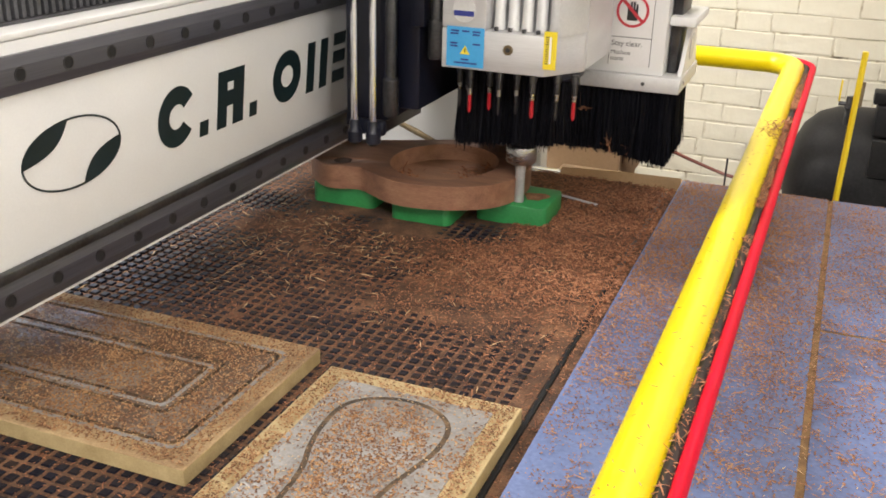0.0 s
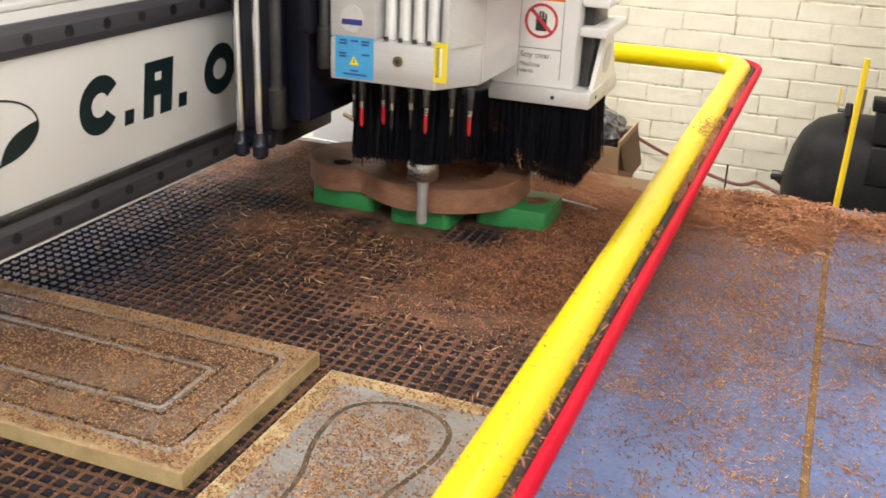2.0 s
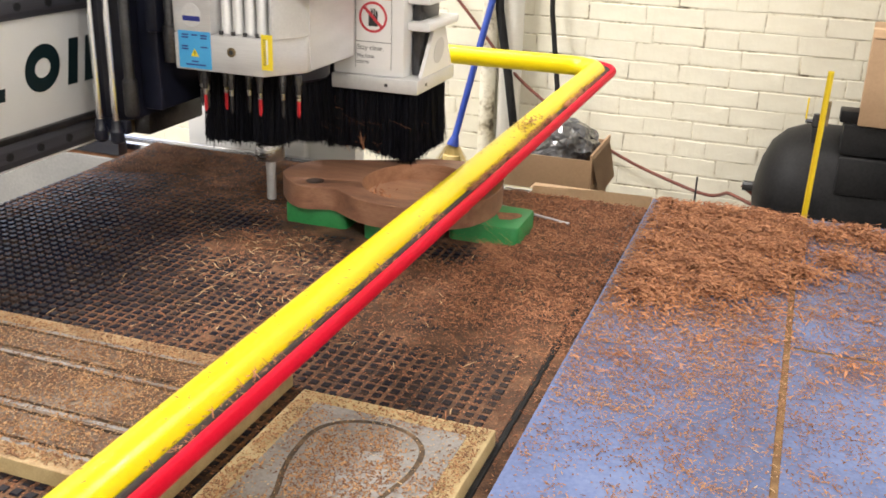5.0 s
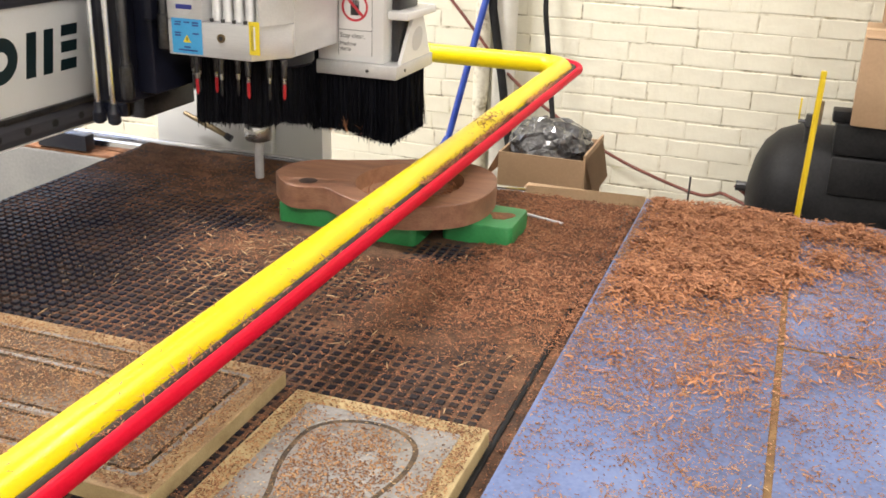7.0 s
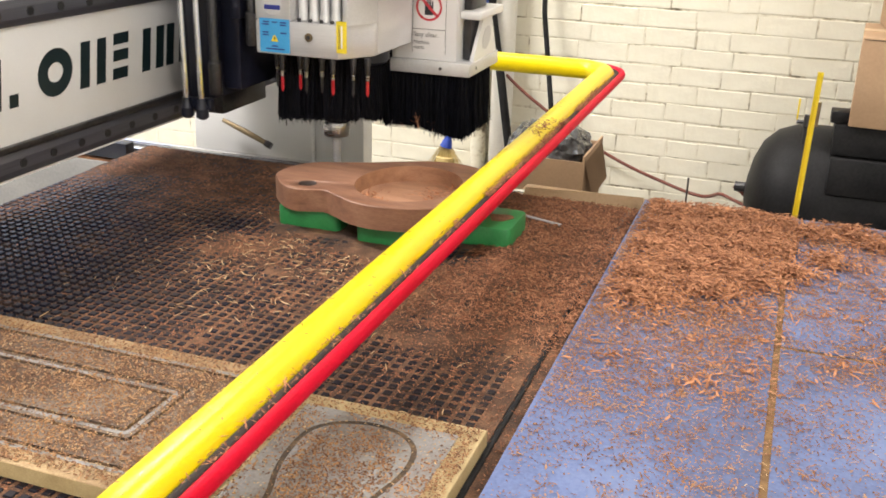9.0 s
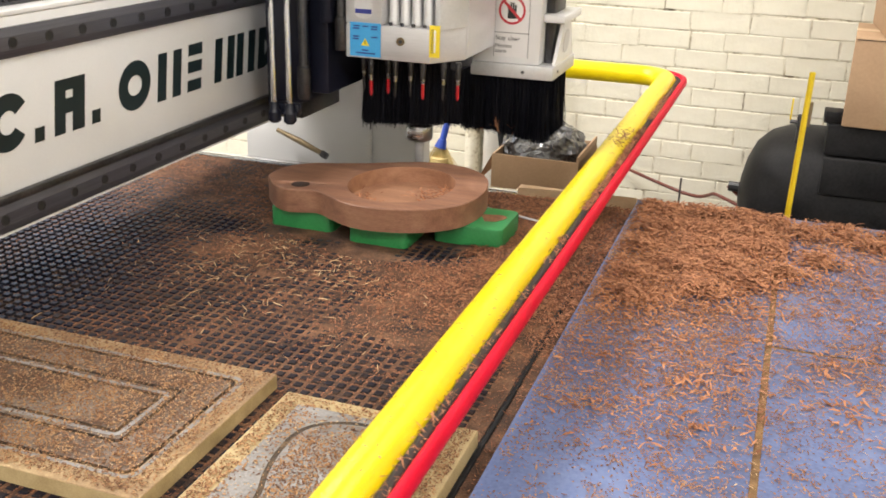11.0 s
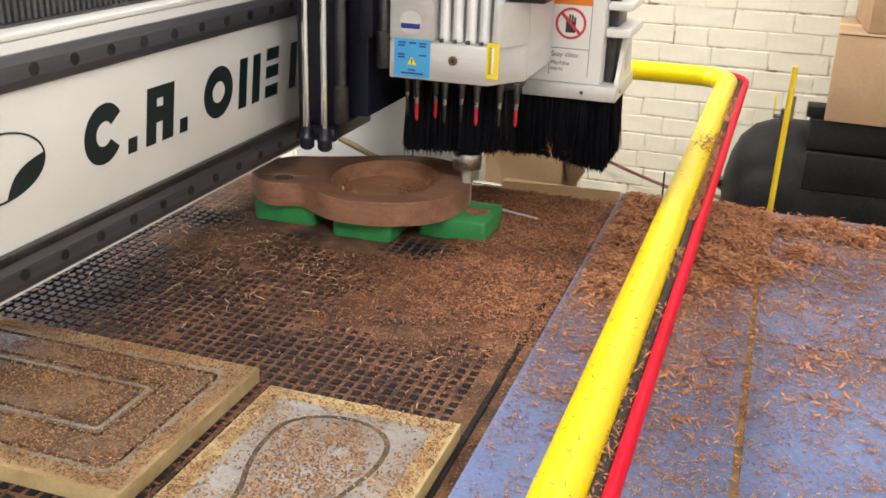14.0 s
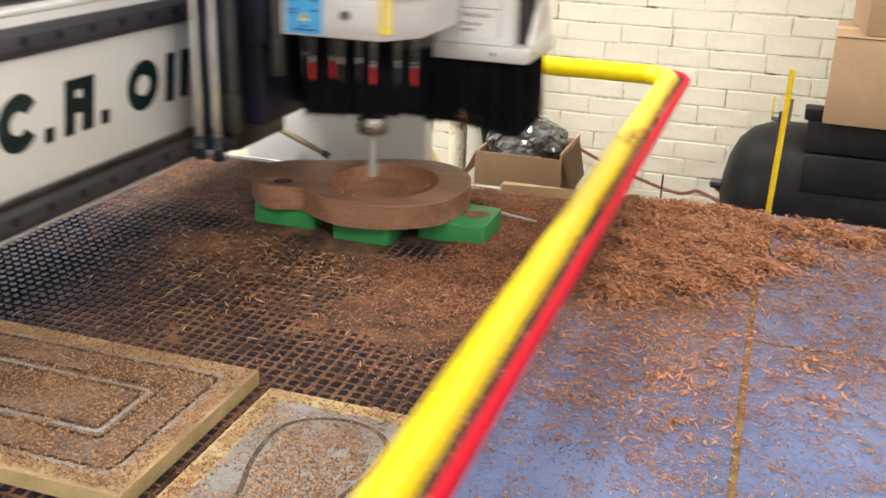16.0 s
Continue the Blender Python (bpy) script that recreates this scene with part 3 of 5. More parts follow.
def oval(points, half_w, half_h, seg=16):
    """A strip of oval section, upright, along points."""
    bm = bmesh.new()
    pts, rings = [Vector(p) for p in points], []
    for i, p in enumerate(pts):
        d = (pts[min(i + 1, len(pts) - 1)] - pts[max(i - 1, 0)]).normalized()
        a = d.cross(Vector((0, 0, 1))).normalized()
        b = a.cross(d)
        rings.append([bm.verts.new(p + half_w * math.cos(k * math.tau / seg) * a + half_h * math.sin(k * math.tau / seg) * b) for k in range(seg)])
    for r0, r1 in zip(rings, rings[1:]):
        for k in range(seg):
            bm.faces.new((r0[k], r0[(k + 1) % seg], r1[(k + 1) % seg], r1[k]))
    bm.faces.new(rings[0][::-1])
    bm.faces.new(rings[-1])
    return bm


part("pipe", tube(bend(0, 0, 0, 0.085), PR, 28), "yellow_pipe", bumper)
part("channel", oval(bend(0.0330, 0.0330, 0.001, 0.11, x_end=-0.25), 0.0080, 0.0090, 12), "grey_edge", bumper, "grey rubber channel")
part("safety_edge", oval(bend(0.0480, 0.0480, 0.002, 0.12, x_end=-0.25), 0.0085, 0.0120), "red_edge", bumper, "red rubber safety edge")
part("bracket", box(-1.00, -0.95, 2.50, 2.89, 0.955, 1.035, 0.004), "yellow_pipe", bumper, "yellow bracket at the gantry leg")

# ---- carriage on the beam ----
carriage = empty("carriage", (-0.80, 1.75, 1.03), "black cross carriage with chrome guide rods", "router carriage")
part("bearing_block", box(GX + 0.0115, -0.826, 1.80, 2.00, 0.982, 1.040, 0.004), "dark_steel", carriage, "dark rail bearing block")
part("bearing_block", box(GX + 0.0115, -0.826, 1.80, 2.00, 1.238, 1.290, 0.004), "dark_steel", carriage, "dark rail bearing block")
part("back_plate", box(-0.8255, -0.800, 1.640, 2.02, 1.040, 2.00, 0.004), "black_plastic", carriage, "black back plate")
part("slide_block", box(-0.7995, -0.735, 1.63, 2.00, 1.060, 2.00, 0.006), "black_plastic", carriage)
part("side_cover", box(-0.7345, -0.690, 1.66, 2.02, 1.078, 2.00, 0.006), "black_plastic", carriage)
part("rod_mount", box(-0.799, -0.738, 1.611, 1.629, 1.036, 1.062, 0.004), "black_plastic", carriage)
for x in (-0.788, -0.752):
    rod = part("guide_rod", tube([(x, 1.600, 1.055), (x, 1.600, 2.00)], 0.0068, 14), "chrome", carriage, "chrome guide rod")
    part("rod_cap", lathe(x, 1.600, [(0.008, 1.022), (0.0135, 1.027), (0.0135, 1.045), (0.010, 1.050), (0.009, 1.066)], 16), "black_plastic", rod, "black rubber cap")
part("wiper", box(GX + 0.0115, -0.862, 1.785, 1.800, 0.985, 1.030, 0.003), "brass", carriage, "tarnished rail wiper")
for x, y0, z0 in ((-0.725, 1.615, 1.075), (-0.660, 1.66, 1.175)):
    part("air_cylinder", lathe(x, y0, [(0.012, z0), (0.014, z0 + 0.004), (0.014, z0 + 0.065), (0.010, z0 + 0.070), (0.010, 1.98)], 16), "dark_steel", carriage, "steel air cylinder")
part("cable_guide", box(-0.70, -0.675, 1.64, 1.70, 1.23, 1.98, 0.004), "black_plastic", carriage)

# ---- router head ----
AX, AY = -0.533, 1.790
head = empty("router_spindle_unit", (AX, AY, 0.885), "silver router head with drill block and black brush skirt", "router head")
FY = 1.650
part("drill_block", prism([(-0.646, FY), (-0.461, FY), (-0.412, FY + 0.075), (-0.412, 1.93), (-0.646, 1.93)], 1.168, 1.236, 0.003), "alu", head, "brushed aluminium drill block")
part("cover_left", box(-0.646, -0.566, FY, 1.90, 1.2365, 1.98, 0.003), "alu", head, "aluminium side cover")
part("cover_right", prism([(-0.442, FY), (-0.4405, FY), (-0.412, FY + 0.06), (-0.412, 1.93), (-0.442, 1.93)], 1.2365, 1.312, 0.0), "cast", head, "white chamfered cover")
part("cover_back", box(-0.565, -0.443, FY + 0.055, 1.90, 1.2365, 1.98), "grey_paint", head)
for i in range(5):
    x = -0.551 + 0.0245 * i
    cyl = part("air_piston", lathe(x, FY + 0.030, [(0.0105, 1.2370), (0.0105, 1.250), (0.0095, 1.252), (0.0095, 1.98)], 14), "cast", head, "pale alloy piston tube")
    part("fitting", lathe(x, FY + 0.010, [(0.004, 1.2368), (0.004, 1.243)], 8), "dark_steel", cyl)
part("port_cover", box(-0.440, -0.372, FY + 0.03, 1.92, 1.3125, 1.40, 0.004), "black_plastic", head)
# labels
lab = part("blue_label", box(-0.636, -0.568, FY - 0.0011, FY - 0.0003, 1.172, 1.240), "label_blue", head, "blue warning label with a yellow triangle")
bm = bmesh.new()
f = bm.faces.new([bm.verts.new(p) for p in ((-0.611, FY - 0.0015, 1.194), (-0.593, FY - 0.0015, 1.194), (-0.602, FY - 0.0015, 1.209))])
part("triangle", bm, "label_yellow", lab, "yellow warning triangle", smooth=False)
part("triangle_mark", box(-0.603, -0.601, FY - 0.0019, FY - 0.0016, 1.197, 1.204), "label_ink", lab)
for x0, x1, z in ((-0.628, -0.614, 1.233), (-0.608, -0.595, 1.233), (-0.589, -0.575, 1.233), (-0.629, -0.615, 1.228), (-0.589, -0.576, 1.228), (-0.629, -0.616, 1.212), (-0.589, -0.575, 1.212), (-0.629, -0.616, 1.207), (-0.609, -0.595, 1.185), (-0.622, -0.580, 1.179)):
    part("print_bar", box(x0, x1, FY - 0.0015, FY - 0.0012, z - 0.0014, z + 0.0014), "label_navy", lab)
tag = part("yellow_label", box(-0.4635, -0.4615 + 0.0205, FY - 0.0011, FY - 0.0003, 1.182, 1.245), "label_yellow", head, "yellow label with a fine scale")
part("print_scale", box(-0.4535, -0.4500, FY - 0.0015, FY - 0.0012, 1.192, 1.236), "label_white", tag)
for k in range(12):
    part("print_bar", box(-0.4600, -0.4545, FY - 0.0015, FY - 0.0012, 1.191 + 0.004 * k, 1.1925 + 0.004 * k), "label_ink", tag)
part("maker_plate", tube([(-0.606, FY - 0.0008, 1.268), (-0.606, FY - 0.0003, 1.268)], 0.021, 20), "cast", head, "round maker's plate")
part("maker_mark", box(-0.624, -0.588, FY - 0.0014, FY - 0.0010, 1.258, 1.267), "label_navy", head, "navy maker's mark")
scr = part("plug_screw", tube([(-0.525, FY - 0.003, 1.208), (-0.525, FY + 0.004, 1.208)], 0.0085, 18), "brass", head, "brass plug screw")
part("screw_socket", tube([(-0.525, FY - 0.0036, 1.208), (-0.525, FY - 0.0031, 1.208)], 0.0045, 6), "dark_steel", scr)
# sign plate, flange and bracket
SY = 1.950
part("sign_plate", box(-0.470, -0.312, SY, 2.10, 1.128, 1.98, 0.004), "white_paint", head, "white cover plate")
sign = part("warning_sign", box(-0.418, -0.338, SY - 0.0012, SY - 0.0004, 1.143, 1.315), "label_white", head, "white stay clear warning sign")
for z in (1.196,):
    part("print_line", box(-0.417, -0.339, SY - 0.0016, SY - 0.0013, z, z + 0.0012), "label_ink", sign)
for x in (-0.418, -0.3390):
    part("print_line", box(x, x + 0.0010, SY - 0.0016, SY - 0.0013, 1.143, 1.315), "label_ink", sign)
part("orange_band", box(-0.417, -0.339, SY - 0.0016, SY - 0.0013, 1.282, 1.302), "label_orange", sign)


def disc_ring(cx, cz, r, w, y):
    bm = bmesh.new()
    a, b = [], []
    for i in range(36):
        t = math.tau * i / 36
        a.append(bm.verts.new((cx + r * math.cos(t), y, cz + r * math.sin(t))))
        b.append(bm.verts.new((cx + (r - w) * math.cos(t), y, cz + (r - w) * math.sin(t))))
    for i in range(36):
        j = (i + 1) % 36
        bm.faces.new((a[i], a[j], b[j], b[i]))
    return bm


def prohibition(cx, cz, y, parent):
    part("red_ring", disc_ring(cx, cz, 0.0310, 0.0050, y - 0.0004), "label_red", parent, "red prohibition ring", smooth=False)
    bm = bmesh.new()
    d, w = 0.0195, 0.0022
    bm.faces.new([bm.verts.new((cx + sx, y - 0.0004, cz + sz)) for sx, sz in ((-d - w, d - w), (-d + w, d + w), (d + w, -d + w), (d - w, -d - w))])
    part("red_slash", bm, "label_red", parent, smooth=False)
    bm = box(cx - 0.010, cx + 0.010, y - 0.0002, y - 0.0001, cz - 0.018, cz + 0.004)
    for k in range(4):
        box(cx - 0.0100 + 0.0053 * k, cx - 0.0061 + 0.0053 * k, y - 0.0002, y - 0.0001, cz + 0.003, cz + 0.013 + (0.004 if k in (1, 2) else 0), 0, bm)
    part("symbol", bm, "label_ink", parent, "black palm symbol", smooth=False)


prohibition(-0.379, 1.246, SY - 0.0014, sign)
for s, z in (("Stay clear.", 1.180), ("Machine", 1.1635), ("starts", 1.152)):
    bm = text_mesh(s, 0.0145 if z > 1.17 else 0.0115)
    for v in bm.verts:
        v.co = Vector((-0.4145 + v.co.x, SY - 0.0015 - v.co.z, z + v.co.y))
    part("lettering", bm, "label_ink", sign, smooth=False)
part("side_gloss", box(-0.4118, -0.4105, FY + 0.085, 1.925, 1.172, 1.308), "alu", head, "polished alloy side plate")
part("flange", box(-0.470, -0.276, SY - 0.012, 2.16, 1.098, 1.128, 0.003), "cast", head, "pale alloy brush flange")
part("flange_back", box(-0.73, -0.4705, 1.985, 2.16, 1.098, 1.128, 0.003), "cast", head)
for x, y in ((-0.345, SY - 0.012), ):
    part("flange_screw", tube([(x, y - 0.0015, 1.113), (x, y + 0.001, 1.113)], 0.0038, 12), "dark_steel", head)
part("flange_screw", tube([(-0.2745, 1.985, 1.113), (-0.277, 1.985, 1.113)], 0.0038, 12), "dark_steel", head)
part("column", box(-0.311, -0.292, 1.99, 2.10, 1.128, 1.98, 0.004), "dark_steel", head, "dark slide column")
part("bracket_arm", box(-0.311, -0.262, 1.965, 2.14, 1.222, 1.240, 0.004), "white_paint", head, "white bracket arm")
bm = bmesh.new()
bpts = [(1.965, 1.1285), (2.145, 1.1285), (2.10, 1.218), (2.035, 1.218)]
f = bm.faces.new([bm.verts.new((-0.286, y, z)) for y, z in bpts])
r = bmesh.ops.extrude_face_region(bm, geom=[f])
bmesh.ops.translate(bm, verts=[g for g in r["geom"] if isinstance(g, bmesh.types.BMVert)], vec=(0.008, 0, 0))
gus = part("gusset", bm, "white_paint", head, "white triangular gusset", smooth=False)
part("gusset_opening", ring_plate(2.062, 1.172, 0.030, 0.026, 0.0258, -0.2775, 0.0006, 24, 0.3), "grey_paint", gus, "oval opening")
part("bracket_arm", box(-0.311, -0.262, 1.965, 2.14, 1.275, 1.290, 0.004), "white_paint", head, "white bracket arm")
# drill spindles
for x, y, red in ((-0.632, FY + 0.06, 0), (-0.612, FY + 0.05, 0), (-0.598, FY + 0.02, 1), (-0.572, FY + 0.05, 1), (-0.548, FY + 0.03, 0), (-0.522, FY + 0.05, 0), (-0.487, FY + 0.03, 1), (-0.448, FY + 0.045, 0), (-0.418, FY + 0.05, 1)):
    sp = part("drill_chuck", lathe(x, y, [(0.0048, 1.132), (0.0052, 1.134), (0.0052, 1.150), (0.0066, 1.152), (0.0066, 1.167)], 12), "dark_steel", head, "steel drill chuck")
    part("drill_collar", lathe(x, y, [(0.0038, 1.120), (0.0042, 1.132)], 10), "steel", sp)
    if red:
        part("drill_bit", lathe(x, y, [(0.0012, 1.088), (0.0034, 1.094), (0.0034, 1.120)], 10), "red_tool", sp, "red drill bit")
    else:
        part("drill_bit", lathe(x, y, [(0.0010, 1.086), (0.0028, 1.094), (0.0028, 1.118)], 10), "dark_steel", sp)
# spindle, collet and cutter
part("spindle_nose", lathe(AX, AY, [(0.022, 1.006), (0.026, 1.012), (0.027, 1.06), (0.027, 1.128)], 28), "dark_steel", head, "dark spindle nose")
part("collet_nut", lathe(AX, AY, [(0.020, 0.9705), (0.0275, 0.974), (0.0290, 0.978), (0.0290, 1.000), (0.0270, 1.0055)], 32), "steel", head, "ground steel collet nut")
bm = lathe(AX, AY, [(0.0085, 0.888), (0.0095, 0.890), (0.0095, 0.955), (0.0105, 0.957), (0.0105, 0.971)], 16)
part("cutter", bm, "cutter", head, "steel spiral cutter")
part("motor", lathe(AX + 0.0, 1.86, [(0.085, 1.129), (0.09, 1.135), (0.09, 1.98)], 28), "black_plastic", head)


# bristles of the skirt
def bristles(runs, z_low, per_m, depth):
    vs, fs = [], []
    for (x0, y0), (x1, y1) in runs:
        z_top = skirt_top(y0, y1)
        l = math.hypot(x1 - x0, y1 - y0)
        dx, dy = (x1 - x0) / l, (y1 - y0) / l
        for i in range(int(l * per_m)):
            s, q = random.random() * l, random.random() * depth
            px, py = x0 + dx * s - dy * q, y0 + dy * s + dx * q
            a = random.random() * math.pi
            w = random.uniform(0.0009, 0.0018)
            ux, uy = math.cos(a) * w, math.sin(a) * w
            lean = (random.gauss(0, 0.004), random.gauss(0, 0.004))
            zb = z_low(px, py) + random.gauss(0, 0.0035) + (random.random() < 0.04) * random.uniform(-0.012, 0.0)
            o = len(vs)
            for t in (0.0, 0.5, 1.0):
                z = z_top + (zb - z_top) * t
                ox, oy = px + lean[0] * t * t, py + lean[1] * t * t
                k = 1 - 0.55 * t
                vs += [(ox - ux * k, oy - uy * k, z), (ox + ux * k, oy + uy * k, z)]
            fs += [(o, o + 1, o + 3, o + 2), (o + 2, o + 3, o + 5, o + 4)]
    return vs, fs


def skirt_top(ya, yb):
    return 1.166 if min(ya, yb) < 1.8 and max(ya, yb) < 2.0 else 1.100


def skirt_low(x, y):
    if y < 1.94:
        return 1.014 + 0.012 * smooth01((x + 0.64) / 0.18) - 0.03 * smooth01((y - 1.76) / 0.15)
    return 0.972 - 0.016 * smooth01((x + 0.42) / 0.1)


RUNS = [((-0.645, 1.738), (-0.468, 1.738)), ((-0.468, 1.955), (-0.292, 1.955)), ((-0.292, 1.955), (-0.292, 2.145)), ((-0.292, 2.145), (-0.722, 2.145)), ((-0.722, 2.145), (-0.645, 1.738)), ((-0.468, 1.738), (-0.468, 1.955))]
vs, fs = bristles(RUNS, skirt_low, 11000, 0.014)
for (x0, y0), (x1, y1) in RUNS:
    zl = max(skirt_low(x0, y0), skirt_low(x1, y1)) + 0.010
    l = math.hypot(x1 - x0, y1 - y0)
    px, py = -(y1 - y0) / l * 0.0075, (x1 - x0) / l * 0.0075
    qx, qy = px / 3, py / 3
    part("brush_core", prism([(x0 + px - qx, y0 + py - qy), (x1 + px - qx, y1 + py - qy), (x1 + px + qx, y1 + py + qy), (x0 + px + qx, y0 + py + qy)], zl, skirt_top(y0, y1) - 0.003), "bristle", head)
base = BASE[head]
me = bpy.data.meshes.new("brush_skirt")
me.from_pydata([(x - base.x, y - base.y, z - base.z) for x, y, z in vs], [], fs)
me.materials.append(M["bristle"])
o = new("brush_skirt", me)
o.parent = head
tagged(o, "black bristle dust skirt with a ragged lower edge", kind="stuff")

# ---- work on the table ----
OUT = [(-0.977, 1.722), (-0.953, 1.682), (-0.922, 1.652), (-0.890, 1.640), (-0.862, 1.648), (-0.834, 1.654), (-0.800, 1.634), (-0.762, 1.612), (-0.720, 1.602), (-0.677, 1.606), (-0.630, 1.620), (-0.585, 1.648), (-0.553, 1.686), (-0.536, 1.745), (-0.538, 1.815), (-0.558, 1.878), (-0.600, 1.924), (-0.655, 1.944), (-0.715, 1.938), (-0.775, 1.908), (-0.830, 1.876), (-0.885, 1.850), (-0.935, 1.828), (-0.970, 1.784)]
WZ0, WZ1 = BED + 0.041, BED + 0.087
outer = smooth_loop(OUT, 120)
work = empty("wood_blank", (-0.72, 1.74, WZ0), "machined mahogany blank with a round pocket and a hole", "wood blank")
pc, pr = (-0.703, 1.768), (0.106, 0.124)


def ring3(loop, z):
    return [(x, y, z) for x, y in loop]


# pocket points follow the outline's own angles, so that the rings join cleanly
pocket = [(pc[0] + pr[0] * math.cos(a), pc[1] + pr[1] * math.sin(a)) for a in [math.atan2(y - pc[1], x - pc[0]) for x, y in outer]]
inn = offset_loop(outer, 0.0015)
loops = [ring3(outer, WZ0), ring3(outer, WZ1 - 0.0015), ring3(inn, WZ1)]
pin = [(pc[0] + (x - pc[0]) * 0.90, pc[1] + (y - pc[1]) * 0.90) for x, y in pocket]
bm, fm = nested(loops + [ring3(pocket, WZ1), ring3(pocket, WZ0 + 0.013), ring3(pin, WZ0 + 0.010)])
for f, i in fm:
    f.material_index = 1 if i >= 3 else 0
hx, hy, hr = -0.886, 1.682, 0.0185
body = part("blank_body", bm, ["mahogany", "mahogany_cut", "bore"], work)
# bore the hole right through
tool = new("boring_bar", finish(lathe(hx - BASE[work].x, hy - BASE[work].y, [(hr, -0.02), (hr, 0.08)], 32), "boring_bar", ["mahogany", "mahogany_cut", "bore"]))
# the bore wall takes the darkened wood
for p in tool.data.polygons:
    p.material_index = 2
tool.location = BASE[work]
bpy.context.view_layer.update()
cut = body.modifiers.new("bore", "BOOLEAN")
cut.operation, cut.solver, cut.object = "DIFFERENCE", "EXACT", tool
bored = bpy.data.meshes.new_from_object(body.evaluated_get(bpy.context.evaluated_depsgraph_get()))
body.modifiers.clear()
body.data = bored
bpy.data.objects.remove(tool)
for k, (x0, x1, y0, y1) in enumerate(((-0.612, -0.472, 1.702, 1.832), (-0.762, -0.640, 1.634, 1.755), (-0.946, -0.810, 1.662, 1.790))):
    p = empty("vacuum_pod", ((x0 + x1) / 2, (y0 + y1) / 2, BED), "green plastic vacuum pod under the wood blank", "vacuum pod", group="green vacuum pods")
    lp = rounded_rect(x0, x1, y0, y1, 0.014, 7)
    bm, fm = nested([ring3(lp, BED + 0.001), ring3(lp, BED + 0.036), ring3(offset_loop(lp, 0.0015), BED + 0.0395), ring3(offset_loop(lp, 0.004), BED + 0.0405)])
    body = part("pod_body", bm, "pod", p)
    part("pod_seal", prism([(x1 - 0.038 + 0.022 * (1 + 0.3 * math.sin(3 * a)) * math.cos(a), (y0 + y1) / 2 + 0.026 * (1 + 0.25 * math.sin(2 * a + 1)) * math.sin(a)) for a in (math.tau * i / 18 for i in range(18))], BED + 0.0406, BED + 0.0416), "dust", p, "patch of brown dust")
thing("round_bar", tube([(-0.585, 1.93, BED + 0.006), (-0.41, 1.872, BED + 0.006)], 0.0028, 8), "cutter", "thin steel bar lying in the chips", "steel bar")


def grooved_panel(name, x0, x1, y0, y1, grooves, label):
    z0, z1 = BED + 0.001, BED + 0.0225
    e = empty(name, ((x0 + x1) / 2, (y0 + y1) / 2, BED), label, "wood panel", group="routed panels")
    def lp(o, r):
        return rounded_rect(x0 + o, x1 - o, y0 + o, y1 - o, max(r, 0.0008), 7)
    loops = [ring3(lp(0, 0.001), z0), ring3(lp(0, 0.001), z1 - 0.001), ring3(lp(0.001, 0.001), z1)]
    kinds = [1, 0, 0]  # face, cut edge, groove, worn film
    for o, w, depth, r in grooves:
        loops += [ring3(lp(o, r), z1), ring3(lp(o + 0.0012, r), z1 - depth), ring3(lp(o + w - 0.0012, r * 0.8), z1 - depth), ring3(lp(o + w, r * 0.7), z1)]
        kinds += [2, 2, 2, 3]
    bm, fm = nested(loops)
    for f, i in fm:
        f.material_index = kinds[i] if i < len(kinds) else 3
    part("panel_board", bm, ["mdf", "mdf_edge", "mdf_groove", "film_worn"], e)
    return e


pa = grooved_panel("routed_panel", -1.30, -0.607, 0.750, 1.066, [(0.036, 0.006, 0.0035, 0.016), (0.088, 0.0065, 0.003, 0.012), (0.108, 0.0055, 0.0035, 0.006)], "tan board panel with nested routed grooves, covered in chips")


# bare film band where the tool has run
def band(o0, o1, r):
    x0, x1, y0, y1 = -1.30, -0.607, 0.750, 1.066
    z = BED + 0.0228
    a = rounded_rect(x0 + o0, x1 - o0, y0 + o0, y1 - o0, r, 7)
    b = rounded_rect(x0 + o1, x1 - o1, y0 + o1, y1 - o1, r * 0.7, 7)
    bm, fm = nested([ring3(a, z - 0.0004), ring3(a, z), ring3(b, z), ring3(b, z - 0.0004)], fill=False, close_bottom=False)
    return bm


part("bare_band", band(0.0285, 0.0345, 0.018), "film", pa, "bare grey band beside the groove")
part("bare_band", band(0.1000, 0.1060, 0.010), "film", pa, "clean pale band beside the groove")

pbx0, pbx1, pby0, pby1 = -0.570, -0.304, 0.56, 1.029
pb = empty("routed_panel", ((pbx0 + pbx1) / 2, 0.80, BED), "tan board panel with a worn grey face and arched groove", "wood panel", group="routed panels")
lp = rounded_rect(pbx0, pbx1, pby0, pby1, 0.001, 4)
bm, fm = nested([ring3(lp, BED + 0.001), ring3(lp, BED + 0.0215), ring3(offset_loop(lp, 0.001), BED + 0.0225)])
for f in bm.faces:
    f.material_index = 1 if abs(f.normal.z) < 0.5 else 0
part("panel_board", bm, ["mdf", "mdf_edge"], pb)
ARCH = [(-0.395, 0.62), (-0.395, 0.72), (-0.389, 0.80), (-0.377, 0.85), (-0.366, 0.90), (-0.371, 0.948), (-0.398, 0.977), (-0.440, 0.986), (-0.482, 0.974), (-0.508, 0.945), (-0.511, 0.895), (-0.503, 0.848), (-0.489, 0.80), (-0.484, 0.72), (-0.484, 0.62)]
ar = smooth_loop(ARCH, 110)
